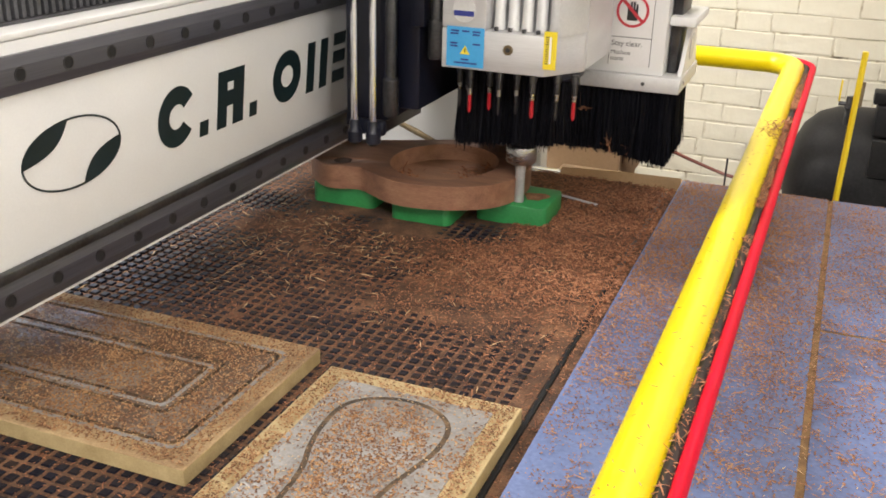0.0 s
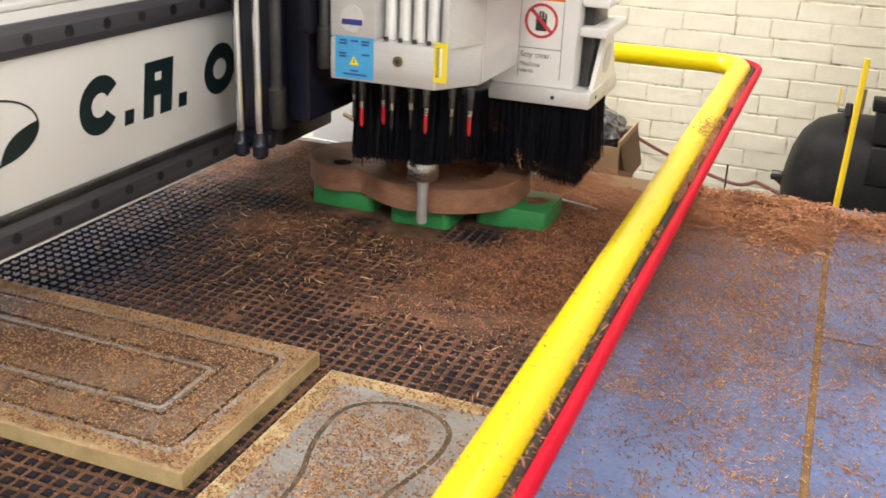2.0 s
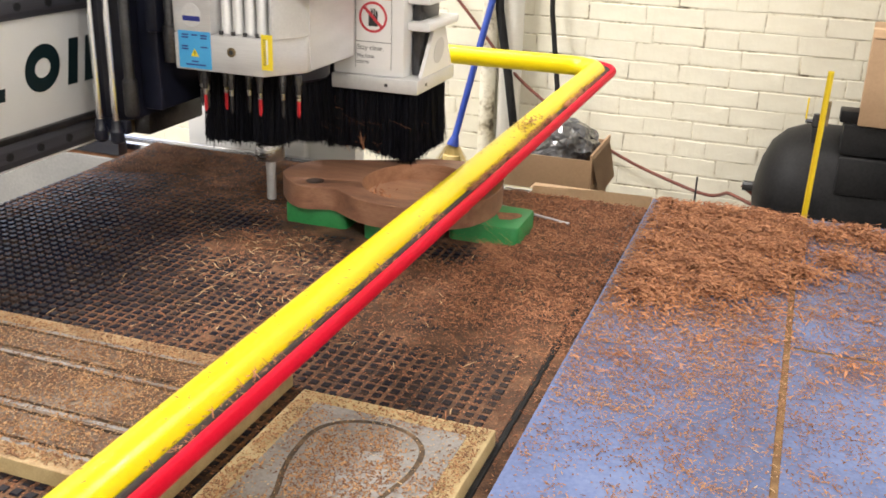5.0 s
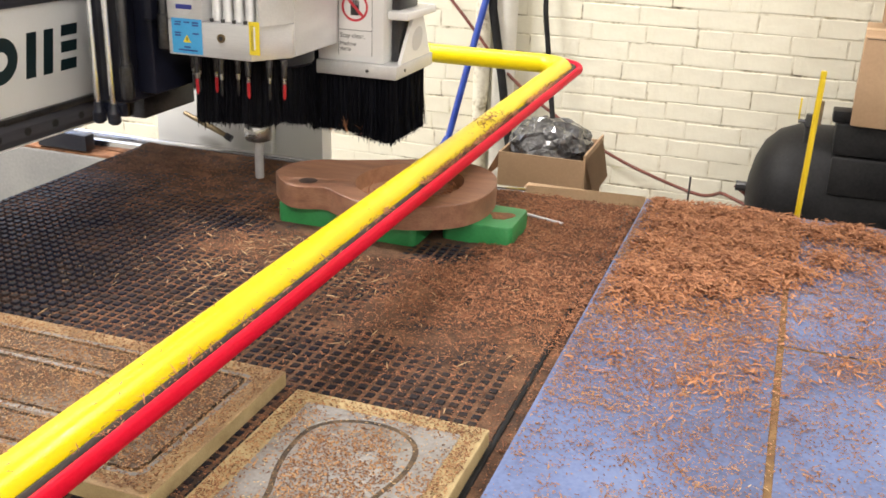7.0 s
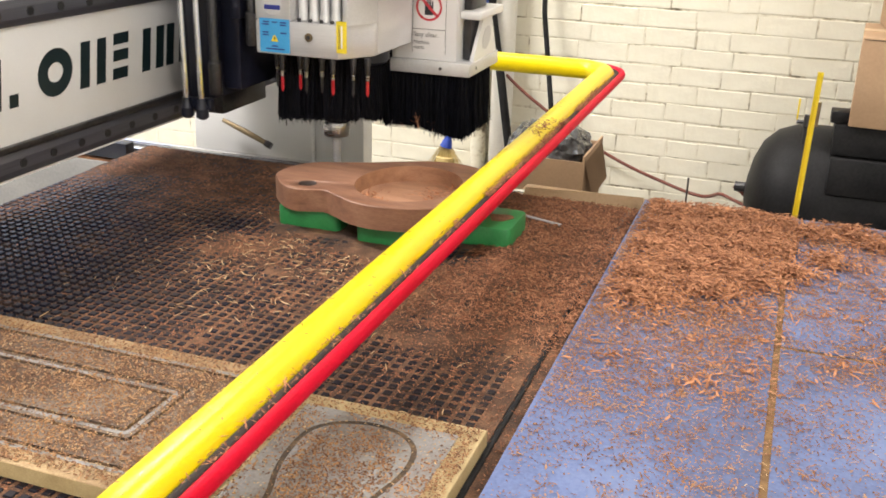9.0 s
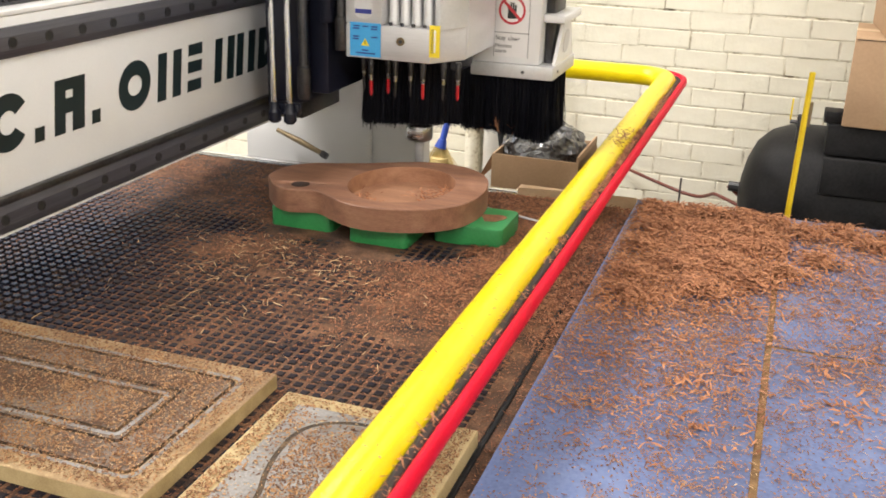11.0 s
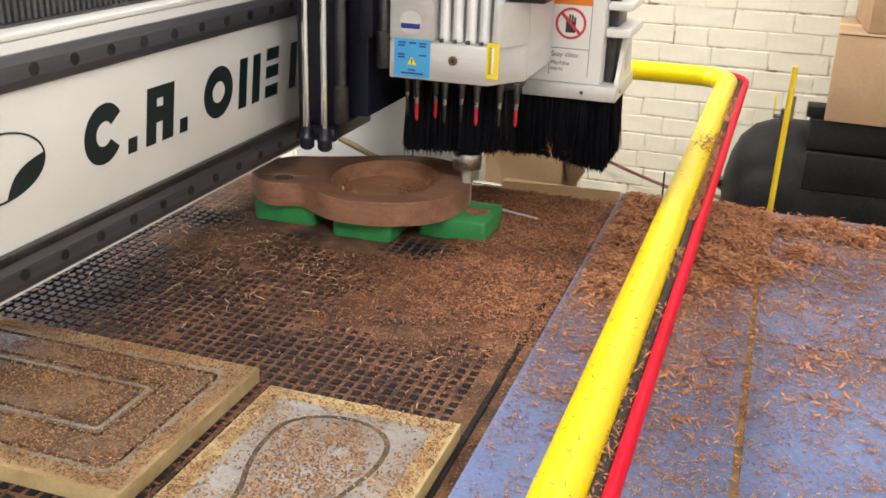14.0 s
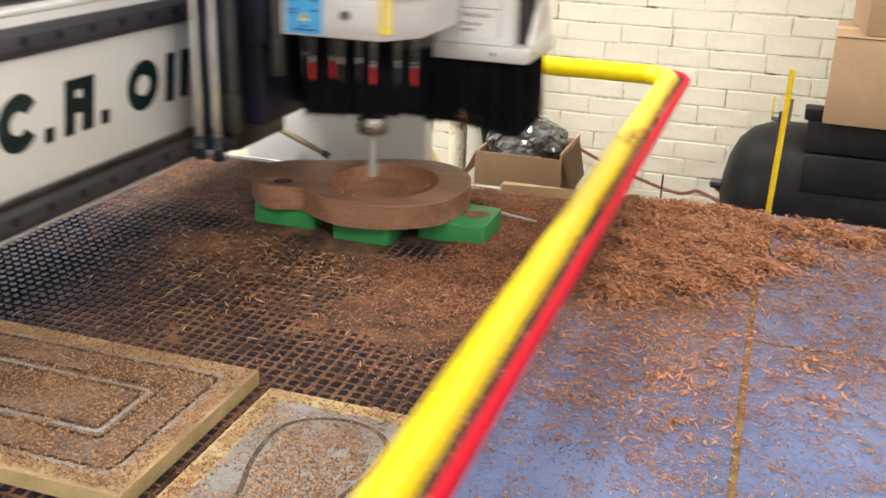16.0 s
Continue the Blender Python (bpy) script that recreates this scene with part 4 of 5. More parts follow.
# film: from its rim to the groove, the groove itself, and the field inside it
rim = []
for x, y in ar:
    a = math.atan2(y - 0.79, x + 0.432)
    cx, cy = math.cos(a), math.sin(a)
    hw, hh = (pbx1 - pbx0) / 2 - 0.029, (pby1 - pby0) / 2 - 0.022
    s = min(hw / max(1e-6, abs(cx)), (hh if cy > 0 else 0.21) / max(1e-6, abs(cy)))
    rim.append((-0.4365 + s * cx, 0.79 + s * cy))
zt = BED + 0.0235
ar1, ar2 = offset_loop(ar, -0.0035), offset_loop(ar, 0.0035)
bm, fm = nested([ring3(rim, BED + 0.0226), ring3(rim, zt), ring3(ar1, zt), ring3(offset_loop(ar, -0.002), BED + 0.0230), ring3(offset_loop(ar, 0.002), BED + 0.0230), ring3(ar2, zt)], close_bottom=False)
for f, i in fm:
    f.material_index = 1 if i in (2, 3, 4) else 0
part("panel_film", bm, ["film", "mdf_groove"], pb, "worn grey face with an arched groove")

# ---- things behind the table ----
tank = empty("air_tank", (0.45, 3.18, 0.0), "matt black horizontal compressor tank", "air tank")
prof = [(-0.155, 0.0), (-0.150, 0.05), (-0.138, 0.11), (-0.115, 0.165), (-0.075, 0.205), (-0.02, 0.226), (0.03, 0.230), (1.05, 0.230), (1.12, 0.20), (1.16, 0.10), (1.17, 0.0)]
bm = bmesh.new()
rings = []
for x, r in [(x + 0.05, r) for x, r in prof]:
    rings.append([bm.verts.new((x, 3.18 + max(r, 0.002) * math.cos(k * math.tau / 40), 0.596 + max(r, 0.002) * math.sin(k * math.tau / 40))) for k in range(40)])
for a, b in zip(rings, rings[1:]):
    for k in range(40):
        bm.faces.new((a[k], a[(k + 1) % 40], b[(k + 1) % 40], b[k]))
part("shell", bm, "tank", tank)
for x in (0.1, 0.95):
    part("foot", box(x - 0.03, x + 0.03, 3.02, 3.34, 0.0, 0.40, 0.005), "tank", tank)
part("saddle", box(0.125, 0.80, 3.02, 3.12, 0.780, 0.871, 0.006), "tank", tank, "black motor saddle")
part("saddle_plate", box(0.175, 0.80, 3.121, 3.33, 0.780, 0.871, 0.006), "tank", tank)
part("post", box(0.112, 0.165, 3.03, 3.10, 0.8715, 0.906, 0.004), "tank", tank, "black steel post")
part("side_plate", box(0.125, 0.80, 2.945, 2.962, 0.680, 0.790, 0.006), "tank", tank, "black steel side plate")
part("port", tube([(-0.135, 3.18, 0.606), (-0.100, 3.18, 0.606)], 0.016, 10), "dark_steel", tank)
valve = part("valve", tube([(0.050, 3.05, 0.80), (0.050, 3.05, 0.845), (0.050, 3.05, 0.850), (0.050, 3.05, 0.885)], [0.009, 0.009, 0.013, 0.010], 10), "dark_steel", tank, "dark outlet valve")
part("valve_arm", tube([(0.050, 3.05, 0.862), (0.020, 3.05, 0.862)], 0.006, 8), "dark_steel", valve)
part("valve_handle", box(0.018, 0.023, 3.045, 3.055, 0.868, 0.930, 0.001), "yellow_rod", valve, "yellow valve handle")


def carton(name, x0, x1, y0, y1, z0, z1, label, turn=0.0):
    e = empty(name, ((x0 + x1) / 2, (y0 + y1) / 2, z0), label, "cardboard box", group="cartons on the tank")
    part("carton_body", box(x0, x1, y0, y1, z0, z1, 0.004), "carton", e)
    part("tape", box(x0 + 0.0 - 0.0006, x1 + 0.0006, (y0 + y1) / 2 - 0.025, (y0 + y1) / 2 + 0.025, z1 - 0.04, z1 + 0.0008), "carton_pale", e, "pale packing tape")
    part("flap_seam", box(x0 + 0.006, x1 - 0.006, y0 - 0.0012, y0 - 0.0004, z1 - 0.0065, z1 - 0.0045), "hose_black", e)
    e.rotation_euler[2] = radians(turn)
    return e


carton("cardboard_box", 0.168, 0.63, 2.99, 3.34, 0.872, 1.125, "brown cardboard box stacked on the black tank", -3)
carton("cardboard_box", 0.225, 0.68, 3.02, 3.36, 1.127, 1.42, "brown cardboard box on top of another", 3)

# open carton with wrapped goods
oc = empty("open_carton", (-0.69, 2.95, 0.0), "open brown carton on a stack behind the table", "cardboard box")
part("stack", box(-0.86, -0.54, 2.86, 3.20, 0.0, 0.50, 0.004), "carton", oc, "closed carton below")
for nm, b in (("front_wall", (-0.83, -0.57, 2.86, 2.866, 0.501, 0.712)), ("back_wall", (-0.83, -0.57, 3.14, 3.146, 0.501, 0.712)), ("side_wall", (-0.836, -0.830, 2.86, 3.146, 0.501, 0.712)), ("side_wall", (-0.570, -0.564, 2.86, 3.146, 0.501, 0.730))):
    part(nm, box(*b), "carton", oc)
for x0, dx in ((-0.836, -0.060), (-0.564, 0.028)):
    bm = bmesh.new()
    bm.faces.new([bm.verts.new(p) for p in ((x0, 2.87, 0.712), (x0, 3.14, 0.712), (x0 + dx, 3.12, 0.60), (x0 + dx, 2.89, 0.60))])
    bmesh.ops.solidify(bm, geom=list(bm.faces), thickness=0.004)
    part("flap", bm, "carton", oc, "folded-out side flap")
bm = bmesh.new()
bmesh.ops.create_icosphere(bm, subdivisions=4, radius=1, matrix=Matrix.Translation((-0.705, 3.0, 0.715)) @ Matrix.Diagonal((0.135, 0.115, 0.085, 1)))
for v in bm.verts:
    n_ = Vector((noise.noise(v.co * 22), noise.noise(v.co * 22 + Vector((5, 0, 0))), noise.noise(v.co * 22 + Vector((0, 9, 0)))))
    v.co += 0.022 * n_ + 0.012 * Vector((noise.noise(v.co * 70), noise.noise(v.co * 64 + Vector((3, 0, 0))), noise.noise(v.co * 58)))
thing("wrapped_parcel", bm, "wrap", "black parcel wrapped in crinkled clear film", "wrapped parcel", smooth=False)
cb = empty("cardboard_sheet", (-0.56, 2.40, 0.0), "pale cardboard carton standing behind the table", "cardboard box")
part("carton_body", box(-0.62, -0.30, 2.345, 2.40, 0.0, 0.770, 0.003), "carton", cb)
bm = bmesh.new()
low = [bm.verts.new(p) for p in ((-0.570, 2.120, 0.780), (-0.400, 2.120, 0.780), (-0.284, 2.120, 0.780))]
top = [bm.verts.new(p) for p in ((-0.557, 2.140, 0.8420), (-0.400, 2.140, 0.8500), (-0.284, 2.140, 0.8525))]
for k in (0, 1):
    bm.faces.new((low[k], low[k + 1], top[k + 1], top[k]))
bmesh.ops.solidify(bm, geom=list(bm.faces), thickness=0.004)
part("flap", bm, "carton_pale", cb, "pale open flap")
# broom leaning on the wall
br = empty("broom", (-1.20, 3.45, 0.0), "straw broom with a blue handle leaning on the wall", "broom")
part("handle", tube([(-1.198, 3.42, 0.57), (-1.118, 3.50, 1.00), (-1.03, 3.60, 1.46)], 0.0125, 12), "blue_handle", br, "blue metal handle")
part("ferrule", tube([(-1.202, 3.418, 0.553), (-1.195, 3.422, 0.585)], [0.024, 0.015], 12), "blue_handle", br)
vs, fs = [], []
for i in range(420):
    a, q = random.gauss(0, 0.33), random.gauss(0, 0.25)
    p0 = Vector((-1.202 + 0.02 * a, 3.418 + 0.015 * q, 0.556))
    p1 = p0 + Vector((0.105 * a - 0.01, 0.05 * q, -0.30 + random.uniform(-0.02, 0.02)))
    w = 0.0014
    o_ = len(vs)
    for p in (p0, p0.lerp(p1, 0.35) + Vector((0.035 * a, 0, 0)), p1):
        vs += [(p.x - w, p.y, p.z), (p.x + w, p.y + 0.001, p.z)]
    fs += [(o_, o_ + 1, o_ + 3, o_ + 2), (o_ + 2, o_ + 3, o_ + 5, o_ + 4)]
me = bpy.data.meshes.new("bristles")
bb = BASE[br]
me.from_pydata([(x - bb.x, y - bb.y, z - bb.z) for x, y, z in vs], [], fs)
me.materials.append(M["straw"])
o = new("bristles", me)
o.parent = br
tagged(o, "yellow straw bristles", kind="stuff")
part("binding", tube([(-1.204, 3.417, 0.50), (-1.204, 3.417, 0.515)], 0.034, 14), "straw", br)

thing("wall_pipe", tube([(-1.045, 3.60, 0.0), (-1.045, 3.60, 3.39)], 0.042, 20), "plaster", "white painted vertical pipe on the wall", "pipe")
thing("conduit", tube([(-1.135, 3.61, 0.0), (-1.135, 3.61, 3.39)], 0.030, 14), "mortar", "grey vertical conduit on the wall", "pipe")
thing("cable", tube([(-1.10, 3.55, 1.40), (-1.08, 3.54, 1.05), (-1.03, 3.53, 0.80), (-0.985, 3.52, 0.55), (-0.97, 3.52, 0.30), (-0.965, 3.51, 0.006)], 0.016, 10), "hose_black", "thick dark cable hanging on the wall", "cable")
thing("cable", tube([(-0.915, 3.60, 1.60), (-0.895, 3.59, 1.05), (-0.85, 3.55, 0.80), (-0.805, 3.45, 0.66), (-0.80, 3.35, 0.64), (-0.86, 3.30, 0.66), (-0.80, 3.27, 0.67), (-0.74, 3.30, 0.62), (-0.72, 3.35, 0.3), (-0.72, 3.36, 0.006)], 0.0095, 10), "hose_black", "thin black cable looped behind the carton", "cable")
hp = smooth_loop([(-1.62, 3.60, 1.42), (-1.258, 3.58, 1.069), (-1.002, 3.57, 0.798), (-0.718, 3.56, 0.614), (-0.563, 3.56, 0.535), (-0.391, 3.55, 0.478), (-0.262, 3.50, 0.462), (-0.19, 3.36, 0.52), (-0.137, 3.18, 0.606)], 81)[:73]
thing("air_hose", tube(hp, 0.0062, 8), "hose_red", "brick-red air hose draped from wall to tank", "hose")
yr = empty("yellow_rod", (0.04, 2.125, 0.0), "thin yellow upright rod behind the blue mats", "rod")
part("rod", tube([(0.030, 2.125, 0.0), (0.037, 2.125, 0.853), (0.043, 2.125, 1.166)], 0.0062, 10), "yellow_rod", yr)
part("coupling", tube([(0.046, 2.130, 1.055), (0.047, 2.130, 1.105)], 0.0075, 10), "brass", yr, "brass coupling")
thing("spike", tube([(-0.19, 2.115, 0.0), (-0.19, 2.115, 0.918)], 0.0022, 6), "dark_steel", "thin steel spike at the table edge", "spike")


# ---- shavings ----
def shaving(px, py, pz, length, width, tilt, vs, fs, curl=1.0, along=None):
    a = random.random() * math.tau if along is None else random.gauss(along, 0.85)
    ux, uy = math.cos(a), math.sin(a)
    wx, wy = -uy * width / 2, ux * width / 2
    bend_, rise = random.gauss(0, 0.16) * curl, random.gauss(0, tilt)
    arch = abs(random.gauss(0, 0.07)) * length * curl
    o_ = len(vs)
    for i in range(4):
        t = i / 3 - 0.5
        s = t * length
        side_ = bend_ * length * (0.25 - t * t)
        tw = random.uniform(-0.25, 0.25) * width
        k = 1.0 if 0 < i < 3 else 0.35
        x, y, z = px + ux * s - uy * side_, py + uy * s + ux * side_, pz + arch * (1 - 4 * t * t) + rise * s
        vs += [(x - wx * k, y - wy * k, z - tw), (x + wx * k, y + wy * k, z + tw)]
    for i in range(3):
        fs.append((o_ + 2 * i, o_ + 2 * i + 1, o_ + 2 * i + 3, o_ + 2 * i + 2))


def stuff(name, vs, fs, mat, label, category, base=(0, 0, 0)):
    me = bpy.data.meshes.new(name)
    me.from_pydata([(x - base[0], y - base[1], z - base[2]) for x, y, z in vs], [], fs)
    me.materials.append(M[mat])
    o = new(name, me)
    o.location = base
    return tagged(o, label, category, kind="stuff")


def in_blank(x, y):
    return (math.hypot((x + 0.70) / 0.19, (y - 1.74) / 0.20) < 0.92) or (-0.95 < x < -0.8 and 1.62 < y < 1.82)


# on the router table
vs, fs, pv, pf = [], [], [], []
done = 0
while done < 52000:
    x, y = random.uniform(BX0 + 0.01, BX1 + 0.02), random.uniform(0.62, BY1 - 0.005)
    d = cover(x, y)
    if random.random() > d ** 1.3 or in_blank(x, y):
        continue
    gx_, gy_ = (x - BX0 - 0.012 + PITCH / 2) % PITCH - PITCH / 2, (y - BY0 - 0.012 + PITCH / 2) % PITCH - PITCH / 2
    if max(abs(gx_), abs(gy_)) < ISL / 2 - 0.001 and random.random() > 0.26 + 0.95 * smooth01((d - 0.58) / 0.3):
        continue
    done += 1
    big = smooth01((x + 0.75) / 0.3) * smooth01((y - 1.25) / 0.3)
    l = random.uniform(0.0015, 0.0065) + (random.random() < 0.1) * random.uniform(0.003, 0.012) + big * random.random() * 0.008
    z = dust_height(x, y) + random.uniform(0.0, 0.002) + 0.003 * big * random.random()
    shaving(x, y, max(z, BED - 0.002), l, random.uniform(0.0008, 0.0018) + 0.0008 * big, 0.16, vs, fs)
stuff("wood_chips", vs, fs, "chip_bed", "small mahogany chips strewn over the router table", "wood chips")
for k in range(360):
    x, y = random.gauss(-0.82, 0.13), random.gauss(1.47, 0.11)
    if k % 5 == 0:
        x, y = random.uniform(-1.2, -0.32), random.uniform(1.05, 1.65)
    if not (BX0 < x < BX1 - 0.01 and y < 1.95) or in_blank(x, y):
        continue
    shaving(x, y, max(dust_height(x, y), BED) + 0.002, random.uniform(0.008, 0.028), random.uniform(0.0009, 0.0016), 0.08, pv, pf)
stuff("pale_slivers", pv, pf, "chip_pale", "pale curled wood slivers on the router table", "wood slivers")

# on the routed panels
vs, fs = [], []
for k in range(46000):
    if k % 3:
        x, y = random.uniform(-1.26, -0.612), random.uniform(0.755, 1.062)
        rim_ = min(x + 1.30, -0.607 - x, y - 0.750, 1.066 - y)
        if random.random() > 0.78 + 0.45 * noise.noise((x * 14, y * 14, 3.3)) - 0.35 * (0.028 < rim_ < 0.046) - 0.35 * (0.090 < rim_ < 0.116) - 0.25 * smooth01((-x - 0.98) / 0.15):
            continue
    else:
        x, y = random.uniform(-0.566, -0.308), random.uniform(0.62, 1.025)
        gap_ = min((x - ax_) ** 2 + (y - ay_) ** 2 for ax_, ay_ in ar)
        inside = math.hypot((x + 0.438) / 0.062, (y - min(0.88, max(0.70, y))) / 0.085) < 1
        edge_ = min(x - pbx0, pbx1 - x, pby1 - y) < 0.028
        if gap_ < 0.00003 and random.random() < 0.92:
            continue
        if random.random() > (0.85 if inside else 0.75 if edge_ else 0.30) + 0.5 * noise.noise((x * 20, y * 20, 7.3)):
            continue
    shaving(x, y, BED + 0.0242, random.uniform(0.0014, 0.0048) + (random.random() < 0.06) * random.uniform(0.002, 0.007), random.uniform(0.0012, 0.0025), 0.22, vs, fs, 0.6)
stuff("wood_chips", vs, fs, "chip_panel", "small chips lying on the routed panels", "wood chips")
vs, fs = [], []
for k in range(2600):
    if k % 3:
        x, y = random.uniform(-1.26, -0.612), random.uniform(0.755, 1.062)
    else:
        x, y = random.uniform(-0.566, -0.308), random.uniform(0.62, 1.025)
    shaving(x, y, BED + 0.0242, random.uniform(0.0012, 0.004), random.uniform(0.0008, 0.0016), 0.15, vs, fs, 0.6)
stuff("pale_dust", vs, fs, "chip_pale", "pale board dust on the routed panels", "wood chips")


# on the blue mats
def mat_cover(x, y):
    d = 0.18 + 0.88 * smooth01((y - 0.95) / 0.65) * (1 - 0.58 * smooth01((x + 0.07) / 0.12))
    tuft = 0.55 * max(0.0, noise.noise((x * 26, y * 26, 6.0)))
    return max(0.02, 0.85 * d - 0.05 + 0.28 * noise.noise((x * 9, y * 9, 2.2)) + tuft)


vs, fs = [], []
done = 0
while done < 84000:
    x, y = random.uniform(MX0 + 0.004, 0.45), random.uniform(0.70, MY1 - 0.004)
    if random.random() > mat_cover(x, y):
        continue
    done += 1
    shaving(x, y, MZ + 0.0012 + 0.002 * random.random(), random.uniform(0.0014, 0.0046) + (random.random() < 0.06) * random.uniform(0.003, 0.012), random.uniform(0.0010, 0.0023), 0.14, vs, fs, 0.6)
stuff("wood_chips", vs, fs, "chip_tan", "small mahogany chips scattered over the blue mats", "wood chips")
vs, fs = [], []
for k in range(420):
    x, y = random.uniform(MX0 + 0.004, 0.6), random.uniform(0.8, 1.75)
    shaving(x, y, MZ + 0.0016, random.uniform(0.003, 0.010), random.uniform(0.0008, 0.0018), 0.10, vs, fs)
stuff("pale_slivers", vs, fs, "chip_pale", "pale slivers scattered over the blue mats", "wood slivers")

# chips that ride on the bumper pipe, thickest in the channel towards the far end
vs, fs = [], []
for k in range(2300):
    y = random.uniform(0.5, 2.7) if k % 3 == 0 else random.uniform(1.45, 2.55)
    px_, pz = pipe_x(y), pipe_z(y)
    if k % 24 == 0:
        a, r = radians(random.uniform(55, 150)), PR + 0.0012
        shaving(px_ + r * math.cos(a), y, pz + r * math.sin(a), random.uniform(0.003, 0.010), 0.0013, 0.05, vs, fs, 0.3)
    elif noise.noise((y * 9, 1.7, 0.4)) > -0.25:
        shaving(px_ + 0.033 + random.uniform(-0.006, 0.008), y, pz + 0.009 + random.uniform(-0.001, 0.007), random.uniform(0.004, 0.014), random.uniform(0.0009, 0.0018), 0.4, vs, fs)
for k in range(70):
    y = random.gauss(2.05, 0.045)
    shaving(pipe_x(y) + random.uniform(-0.008, 0.030), y, pipe_z(y) + PR + random.uniform(-0.004, 0.003), random.uniform(0.008, 0.024), 0.0022, 0.4, vs, fs)
bb = BASE[bumper]
me = bpy.data.meshes.new("chip_litter")
me.from_pydata([(x - bb.x, y - bb.y, z - bb.z) for x, y, z in vs], [], fs)
me.materials.append(M["chip"])
o = new("chip_litter", me)
o.parent = bumper
tagged(o, "wood chips caught along the pipe", kind="stuff")
# chips in the pocket and on the skirt's edge
vs, fs = [], []
for k in range(330):
    if k % 2:
        x, y = random.gauss(-0.635, 0.022), random.gauss(1.80, 0.03)
    else:
        x, y = random.gauss(-0.775, 0.018), random.gauss(1.70, 0.03)
    if math.hypot((x - pc[0]) / pr[0], (y - pc[1]) / pr[1]) < 0.93:
        shaving(x, y, WZ0 + 0.014 + 0.012 * random.random(), random.uniform(0.008, 0.02), 0.003, 0.3, vs, fs)
bb = BASE[work]
me = bpy.data.meshes.new("pocket_chips")
me.from_pydata([(x - bb.x, y - bb.y, z - bb.z) for x, y, z in vs], [], fs)
me.materials.append(M["chip"])
o = new("pocket_chips", me)
o.parent = work
tagged(o, "red-brown shavings left in the pocket", kind="stuff")
vs, fs = [], []
for k in range(14):
    x = random.choice([-0.43, -0.40, -0.36]) + random.gauss(0, 0.006)
    z = skirt_low(x, 1.955) + random.uniform(-0.004, 0.022)
    shaving(x, 1.950, z, random.uniform(0.008, 0.018), 0.002, 1.2, vs, fs)
bb = BASE[head]
me = bpy.data.meshes.new("chip_litter")
me.from_pydata([(x - bb.x, y - bb.y, z - bb.z) for x, y, z in vs], [], fs)
me.materials.append(M["chip"])
o = new("chip_litter", me)
o.parent = head
tagged(o, "shavings caught in the bristles", kind="stuff")

# clumps of long shavings, thrown from the cutter onto the mats
CLUMPS = []
SPOTS = [(0.01, 2.03, 0.9, 0.075), (-0.06, 2.05, 1.15, 0.08), (-0.13, 2.04, 1.35, 0.08), (0.07, 2.00, 1.2, 0.06), (-0.03, 1.96, 1.6, 0.08), (-0.12, 1.95, 1.8, 0.085),
         (-0.20, 2.02, 2.0, 0.08), (0.14, 2.05, 1.5, 0.05), (-0.20, 1.92, 2.3, 0.085), (-0.05, 1.87, 2.2, 0.08), (-0.14, 1.84, 2.5, 0.085), (-0.22, 1.80, 2.9, 0.075),
         (-0.07, 1.77, 2.7, 0.08), (0.02, 1.88, 2.4, 0.06), (-0.15, 1.72, 3.1, 0.08), (-0.02, 1.70, 2.9, 0.07), (-0.22, 1.66, 3.3, 0.07), (0.20, 1.97, 1.9, 0.05), (0.10, 1.85, 2.6, 0.05), (-0.10, 1.63, 3.4, 0.08), (-0.20, 1.56, 3.6, 0.07), (0.16, 2.01, 1.0, 0.045), (0.25, 2.03, 1.3, 0.045), (-0.24, 2.06, 1.7, 0.04), (0.04, 1.76, 3.2, 0.05)]
# thinner falls further out
THIN = [(-0.06, 1.55, 3.2), (-0.20, 1.47, 3.5), (-0.10, 1.42, 3.7), (0.00, 1.46, 3.8), (-0.20, 1.32, 5.0), (-0.08, 1.28, 5.2), (-0.01, 1.34, 5.6), (0.10, 1.60, 3.3), (0.19, 1.72, 3.0), (0.15, 1.86, 2.3), (0.30, 1.95, 2.5), (0.24, 1.84, 2.8),
        (0.12, 1.42, 4.9), (0.26, 1.52, 5.4), (-0.20, 1.54, 9.8), (-0.14, 1.38, 10.4), (-0.22, 1.62, 10.0), (0.14, 1.26, 10.6), (0.09, 1.74, 10.2), (0.32, 1.76, 10.8), (-0.18, 1.18, 10.1), (-0.05, 1.16, 10.5), (0.28, 1.36, 9.9), (0.40, 1.60, 10.3)]
TURN = radians(85)
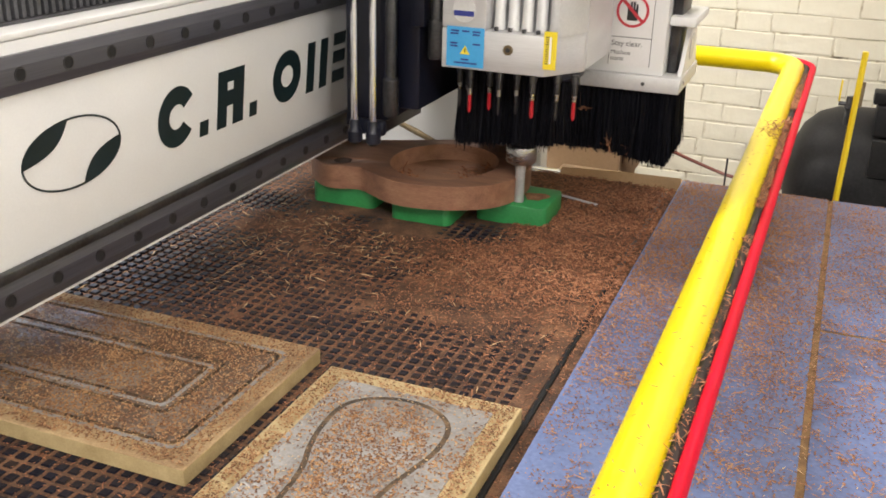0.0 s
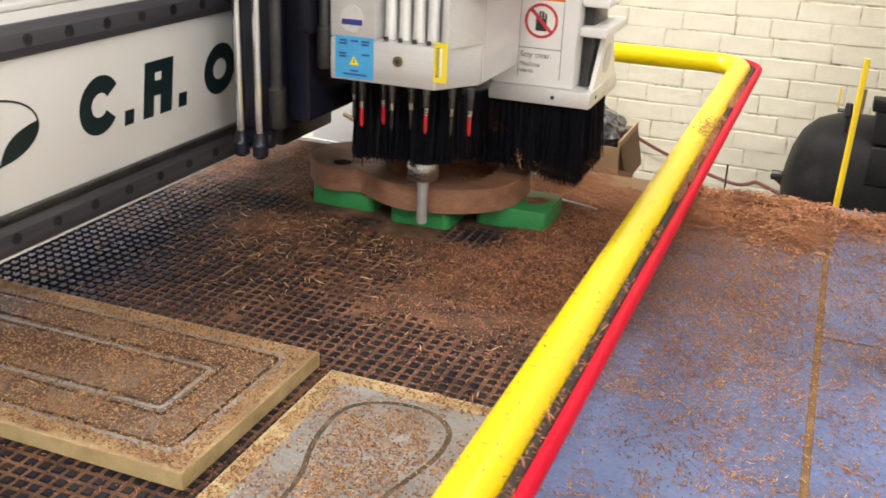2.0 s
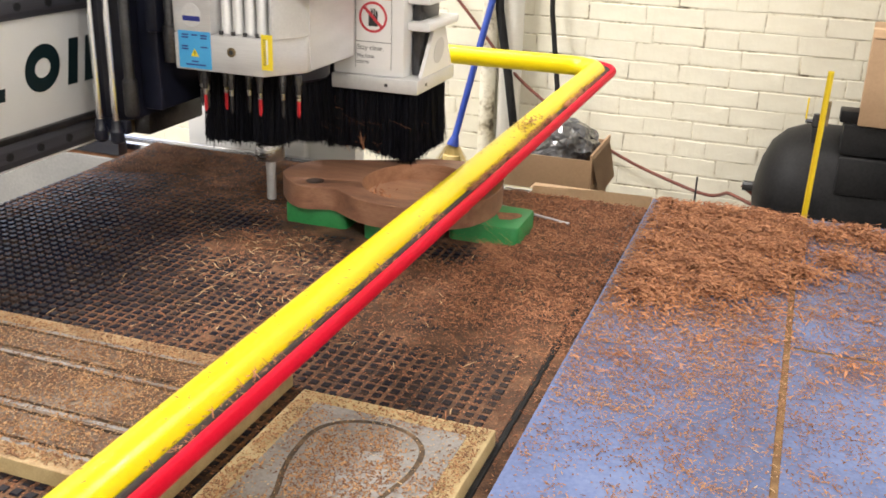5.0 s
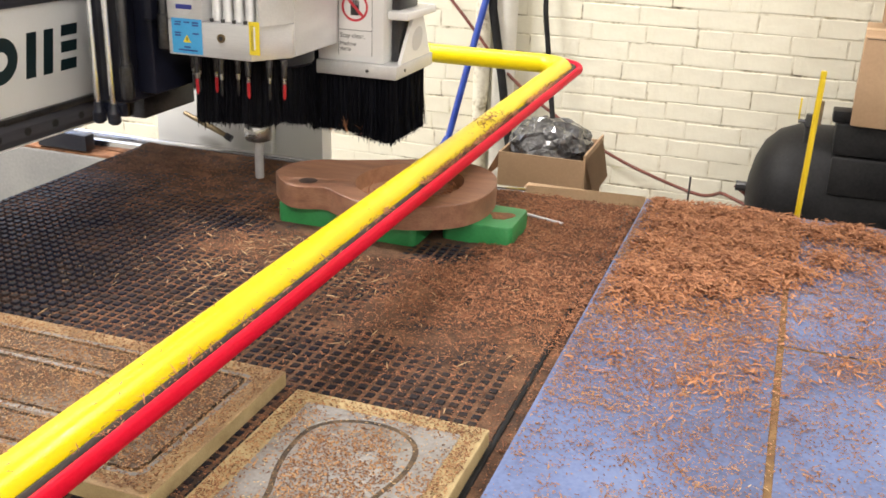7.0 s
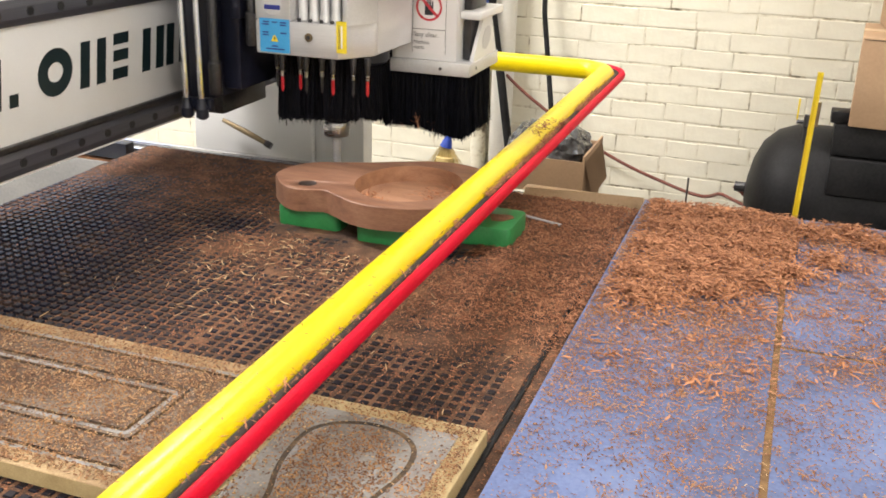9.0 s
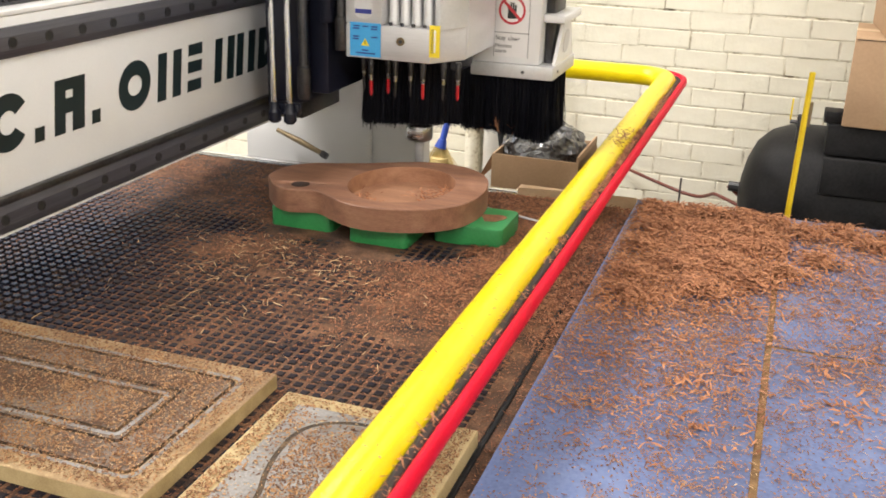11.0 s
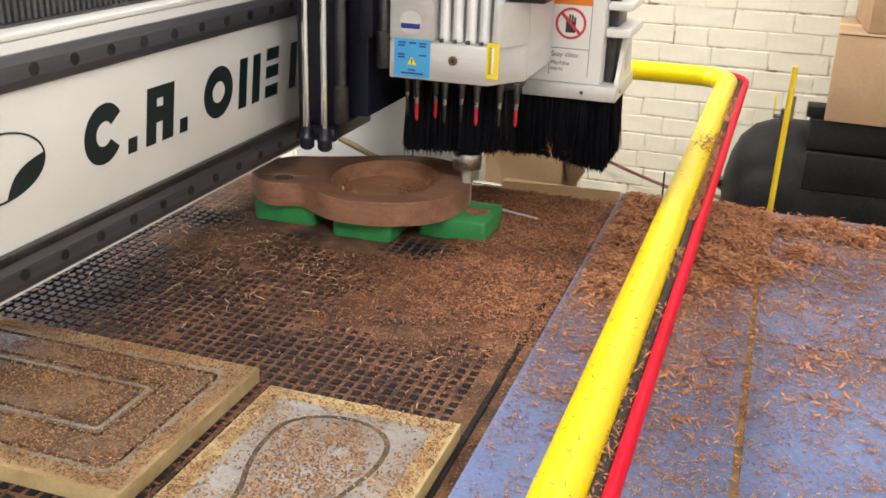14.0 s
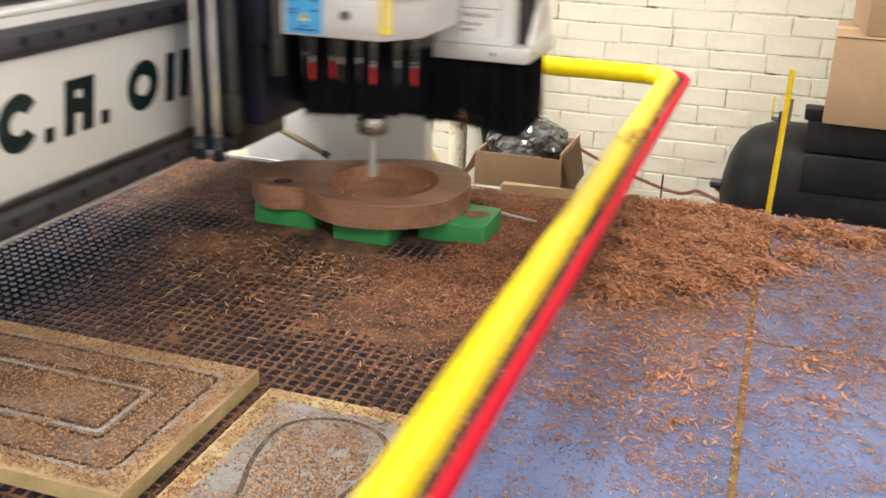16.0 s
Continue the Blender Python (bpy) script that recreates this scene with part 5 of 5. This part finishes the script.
for k, (x, y, land, r) in enumerate(SPOTS + [(*p, 0.072) for p in THIN]):
    thick = k < len(SPOTS)
    vs, fs = [], []
    for i in range(int(1250 * (r / 0.08) ** 2) if thick else 95):
        q, a = r * min(1.65, abs(random.gauss(0, 0.75 if thick else 1.1))), random.random() * math.tau
        wx, wy = q * math.cos(a), q * math.sin(a)
        # the heap stays on its mat, and little of it crosses the seam
        if x < 0.03 and (not -0.262 < x + wx < (0.045 if random.random() < 0.9 else 0.12)) or y + wy > MY1 + 0.004:
            continue
        h = (0.015 * math.exp(-(q / r) ** 2) * random.random() if thick else 0.001) + 0.001
        lx, ly = wx * math.cos(TURN) + wy * math.sin(TURN), wy * math.cos(TURN) - wx * math.sin(TURN)
        shaving(lx, ly, h, random.uniform(0.006, 0.024) * (1.0 if thick else 0.8), random.uniform(0.0018, 0.0040), 0.20, vs, fs, 0.8, None if i % 3 else radians(-80))
    o = stuff("shavings_clump", vs, fs, "chip", "clump of long mahogany shavings on the blue mat" if thick else "loose mahogany shavings scattered on the blue mat", "wood shavings")
    o["group"] = "shavings thrown onto the mats"
    # the first burst comes down within two seconds
    CLUMPS.append((o, x, y, 1 + 0.74 * (land - 1) if 1 < land < 4 else land))

# ---- bricks of the back wall ----
BL, BH, JT = 0.196, 0.0622, 0.0053
bricks = []
for k in range(8):
    bm = box(-BL / 2, BL / 2, -0.0020, 0.010, -BH / 2, BH / 2)
    bmesh.ops.bevel(bm, geom=[e for e in bm.edges if all(v.co.y < 0 for v in e.verts)], offset=0.0016, segments=1, affect="EDGES")
    for v in bm.verts:
        v.co += Vector((random.uniform(-0.0035, 0.0035), random.uniform(-0.0001, 0.0001) if v.co.y < 0 else 0, random.uniform(-0.0028, 0.0028)))
    bricks.append(finish(bm, "brick", "brick", smooth=False))
rest_v, rest_f = [], []
row, z = 0, 0.0095 + (BH + JT) / 2
while z < ZC - 0.04:
    x = X0 + 0.1 + (0.1 if row % 2 else 0.0)
    while x < X1 - 0.1:
        jx, jz = random.uniform(-0.001, 0.001), random.uniform(-0.0025, 0.0025)
        me = random.choice(bricks)
        head_brick = random.random() < 0.12
        sx = random.uniform(0.42, 0.6) if head_brick else random.uniform(0.86, 1.04)
        cx = x + BL * sx / 2
        if -1.95 < cx < 0.55 and 0.36 < z < 1.34:
            o = new("brick", me)
            o.parent = wall_back
            o.location = Vector((cx + jx, Y1, z + jz)) - BASE[wall_back]
            o.scale = (sx, 1, 1)
        else:
            o_ = len(rest_v)
            rest_v += [((v.co.x * sx + cx + jx), v.co.y + Y1, v.co.z + z + jz) for v in me.vertices]
            rest_f += [tuple(o_ + i for i in p.vertices) for p in me.polygons]
        x += BL * sx + JT
    z += BH + JT
    row += 1
me = bpy.data.meshes.new("far_bricks")
me.from_pydata([tuple(Vector(v) - BASE[wall_back]) for v in rest_v], [], rest_f)
me.materials.append(M["brick"])
o = new("far_bricks", me)
o.parent = wall_back
tagged(o, "cream painted bricks", kind="stuff")

# grid squares nearest to the camera
for x, y in near:
    o = new("grid_tile", me_tile)
    o.parent = table
    o.location = Vector((x, y, BED)) - BASE[table]


# ---- what moves ----
# small rise and fall of the gantry on its rails, at the times of TRAVEL
RIDE = [-0.002, -0.002, -0.001, -0.001, -0.002, -0.003, -0.001, -0.0005, 0.005, 0.008, 0.009, 0.008, 0.006, 0.009, 0.01, 0.004, 0.002, 0.0, 0.0, 0.0, 0.0, 0.0, 0.0, 0.0, 0.0003, 0.001, 0.002, 0.0034, 0.005]
# and sway of the sprung bumper
SWAY = [-0.0055] * 7 + [-0.005, -0.003, 0.0048, 0.0048, 0.0046, 0.0045, 0.0043, 0.004, 0.0035, 0.0055, 0.0070, 0.0055, 0.004, 0.003] + [0.0026] * 8


def travel_at(t):
    for (t0, *a), (t1, *b) in zip(TRAVEL, TRAVEL[1:]):
        if t0 <= t <= t1:
            k = (t - t0) / (t1 - t0)
            return [p + (q - p) * k for p, q in zip(a, b)]
    return list(TRAVEL[-1][1:])


def motions():
    def rows(thing_, along):
        b = BASE[thing_]
        return [(t, pose(b.x + gx, b.y + (cy if along else 0), b.z + dz)) for (t, gx, cy, hz), dz in zip(TRAVEL, RIDE)]
    walk(gantry, rows(gantry, False))
    bb = BASE[bumper]
    walk(bumper, [(t, pose(bb.x + gx + sx, bb.y, bb.z)) for (t, gx, cy, hz), sx in zip(TRAVEL, SWAY)])
    cb_ = BASE[carriage]
    walk(carriage, [(t, pose(cb_.x + gx, cb_.y + cy, cb_.z + (-0.006 if 6.4 < t < 8.2 else -0.003 if t in (4.0, 8.5) else 0.0))) for t, gx, cy, hz in TRAVEL])
    hb = BASE[head]
    walk(head, [(t, pose(hb.x + gx, hb.y + cy, hb.z + hz)) for t, gx, cy, hz in TRAVEL])
    # shavings leave the skirt, fly low over the mats and settle
    for k, (o, x, y, land) in enumerate(CLUMPS):
        start = land - 0.45
        out = []
        t = 0.0
        while t < start - 0.01:
            gx, cy, hz = travel_at(t)
            out.append((t, pose(-0.57 + 0.01 * (k % 3 - 1) + gx, 2.03 + cy, 1.05 + hz)))
            t += 0.3
        gx, cy, hz = travel_at(start)
        sx, sy = -0.57 + 0.01 * (k % 3 - 1) + gx, 2.03 + cy
        out.append((start, pose(sx, sy, 1.05)))
        for u in (0.25, 0.5, 0.75):
            out.append((start + 0.45 * u, pose(sx + (x - sx) * u, sy + (y - sy) * u, 1.05 + (MZ + 0.002 - 1.05) * u * (2 - u) + 0.01 * u * (1 - u), 0, 0, 80 * u)))
        out.append((land, pose(x, y, MZ + 0.002, 0, 0, 85)))
        out.append((land + 0.2, pose(x, y, MZ + 0.002, 0, 0, 85)))
        out.append((16.0, pose(x, y, MZ + 0.002, 0, 0, 85)))
        walk(o, out)


motions()
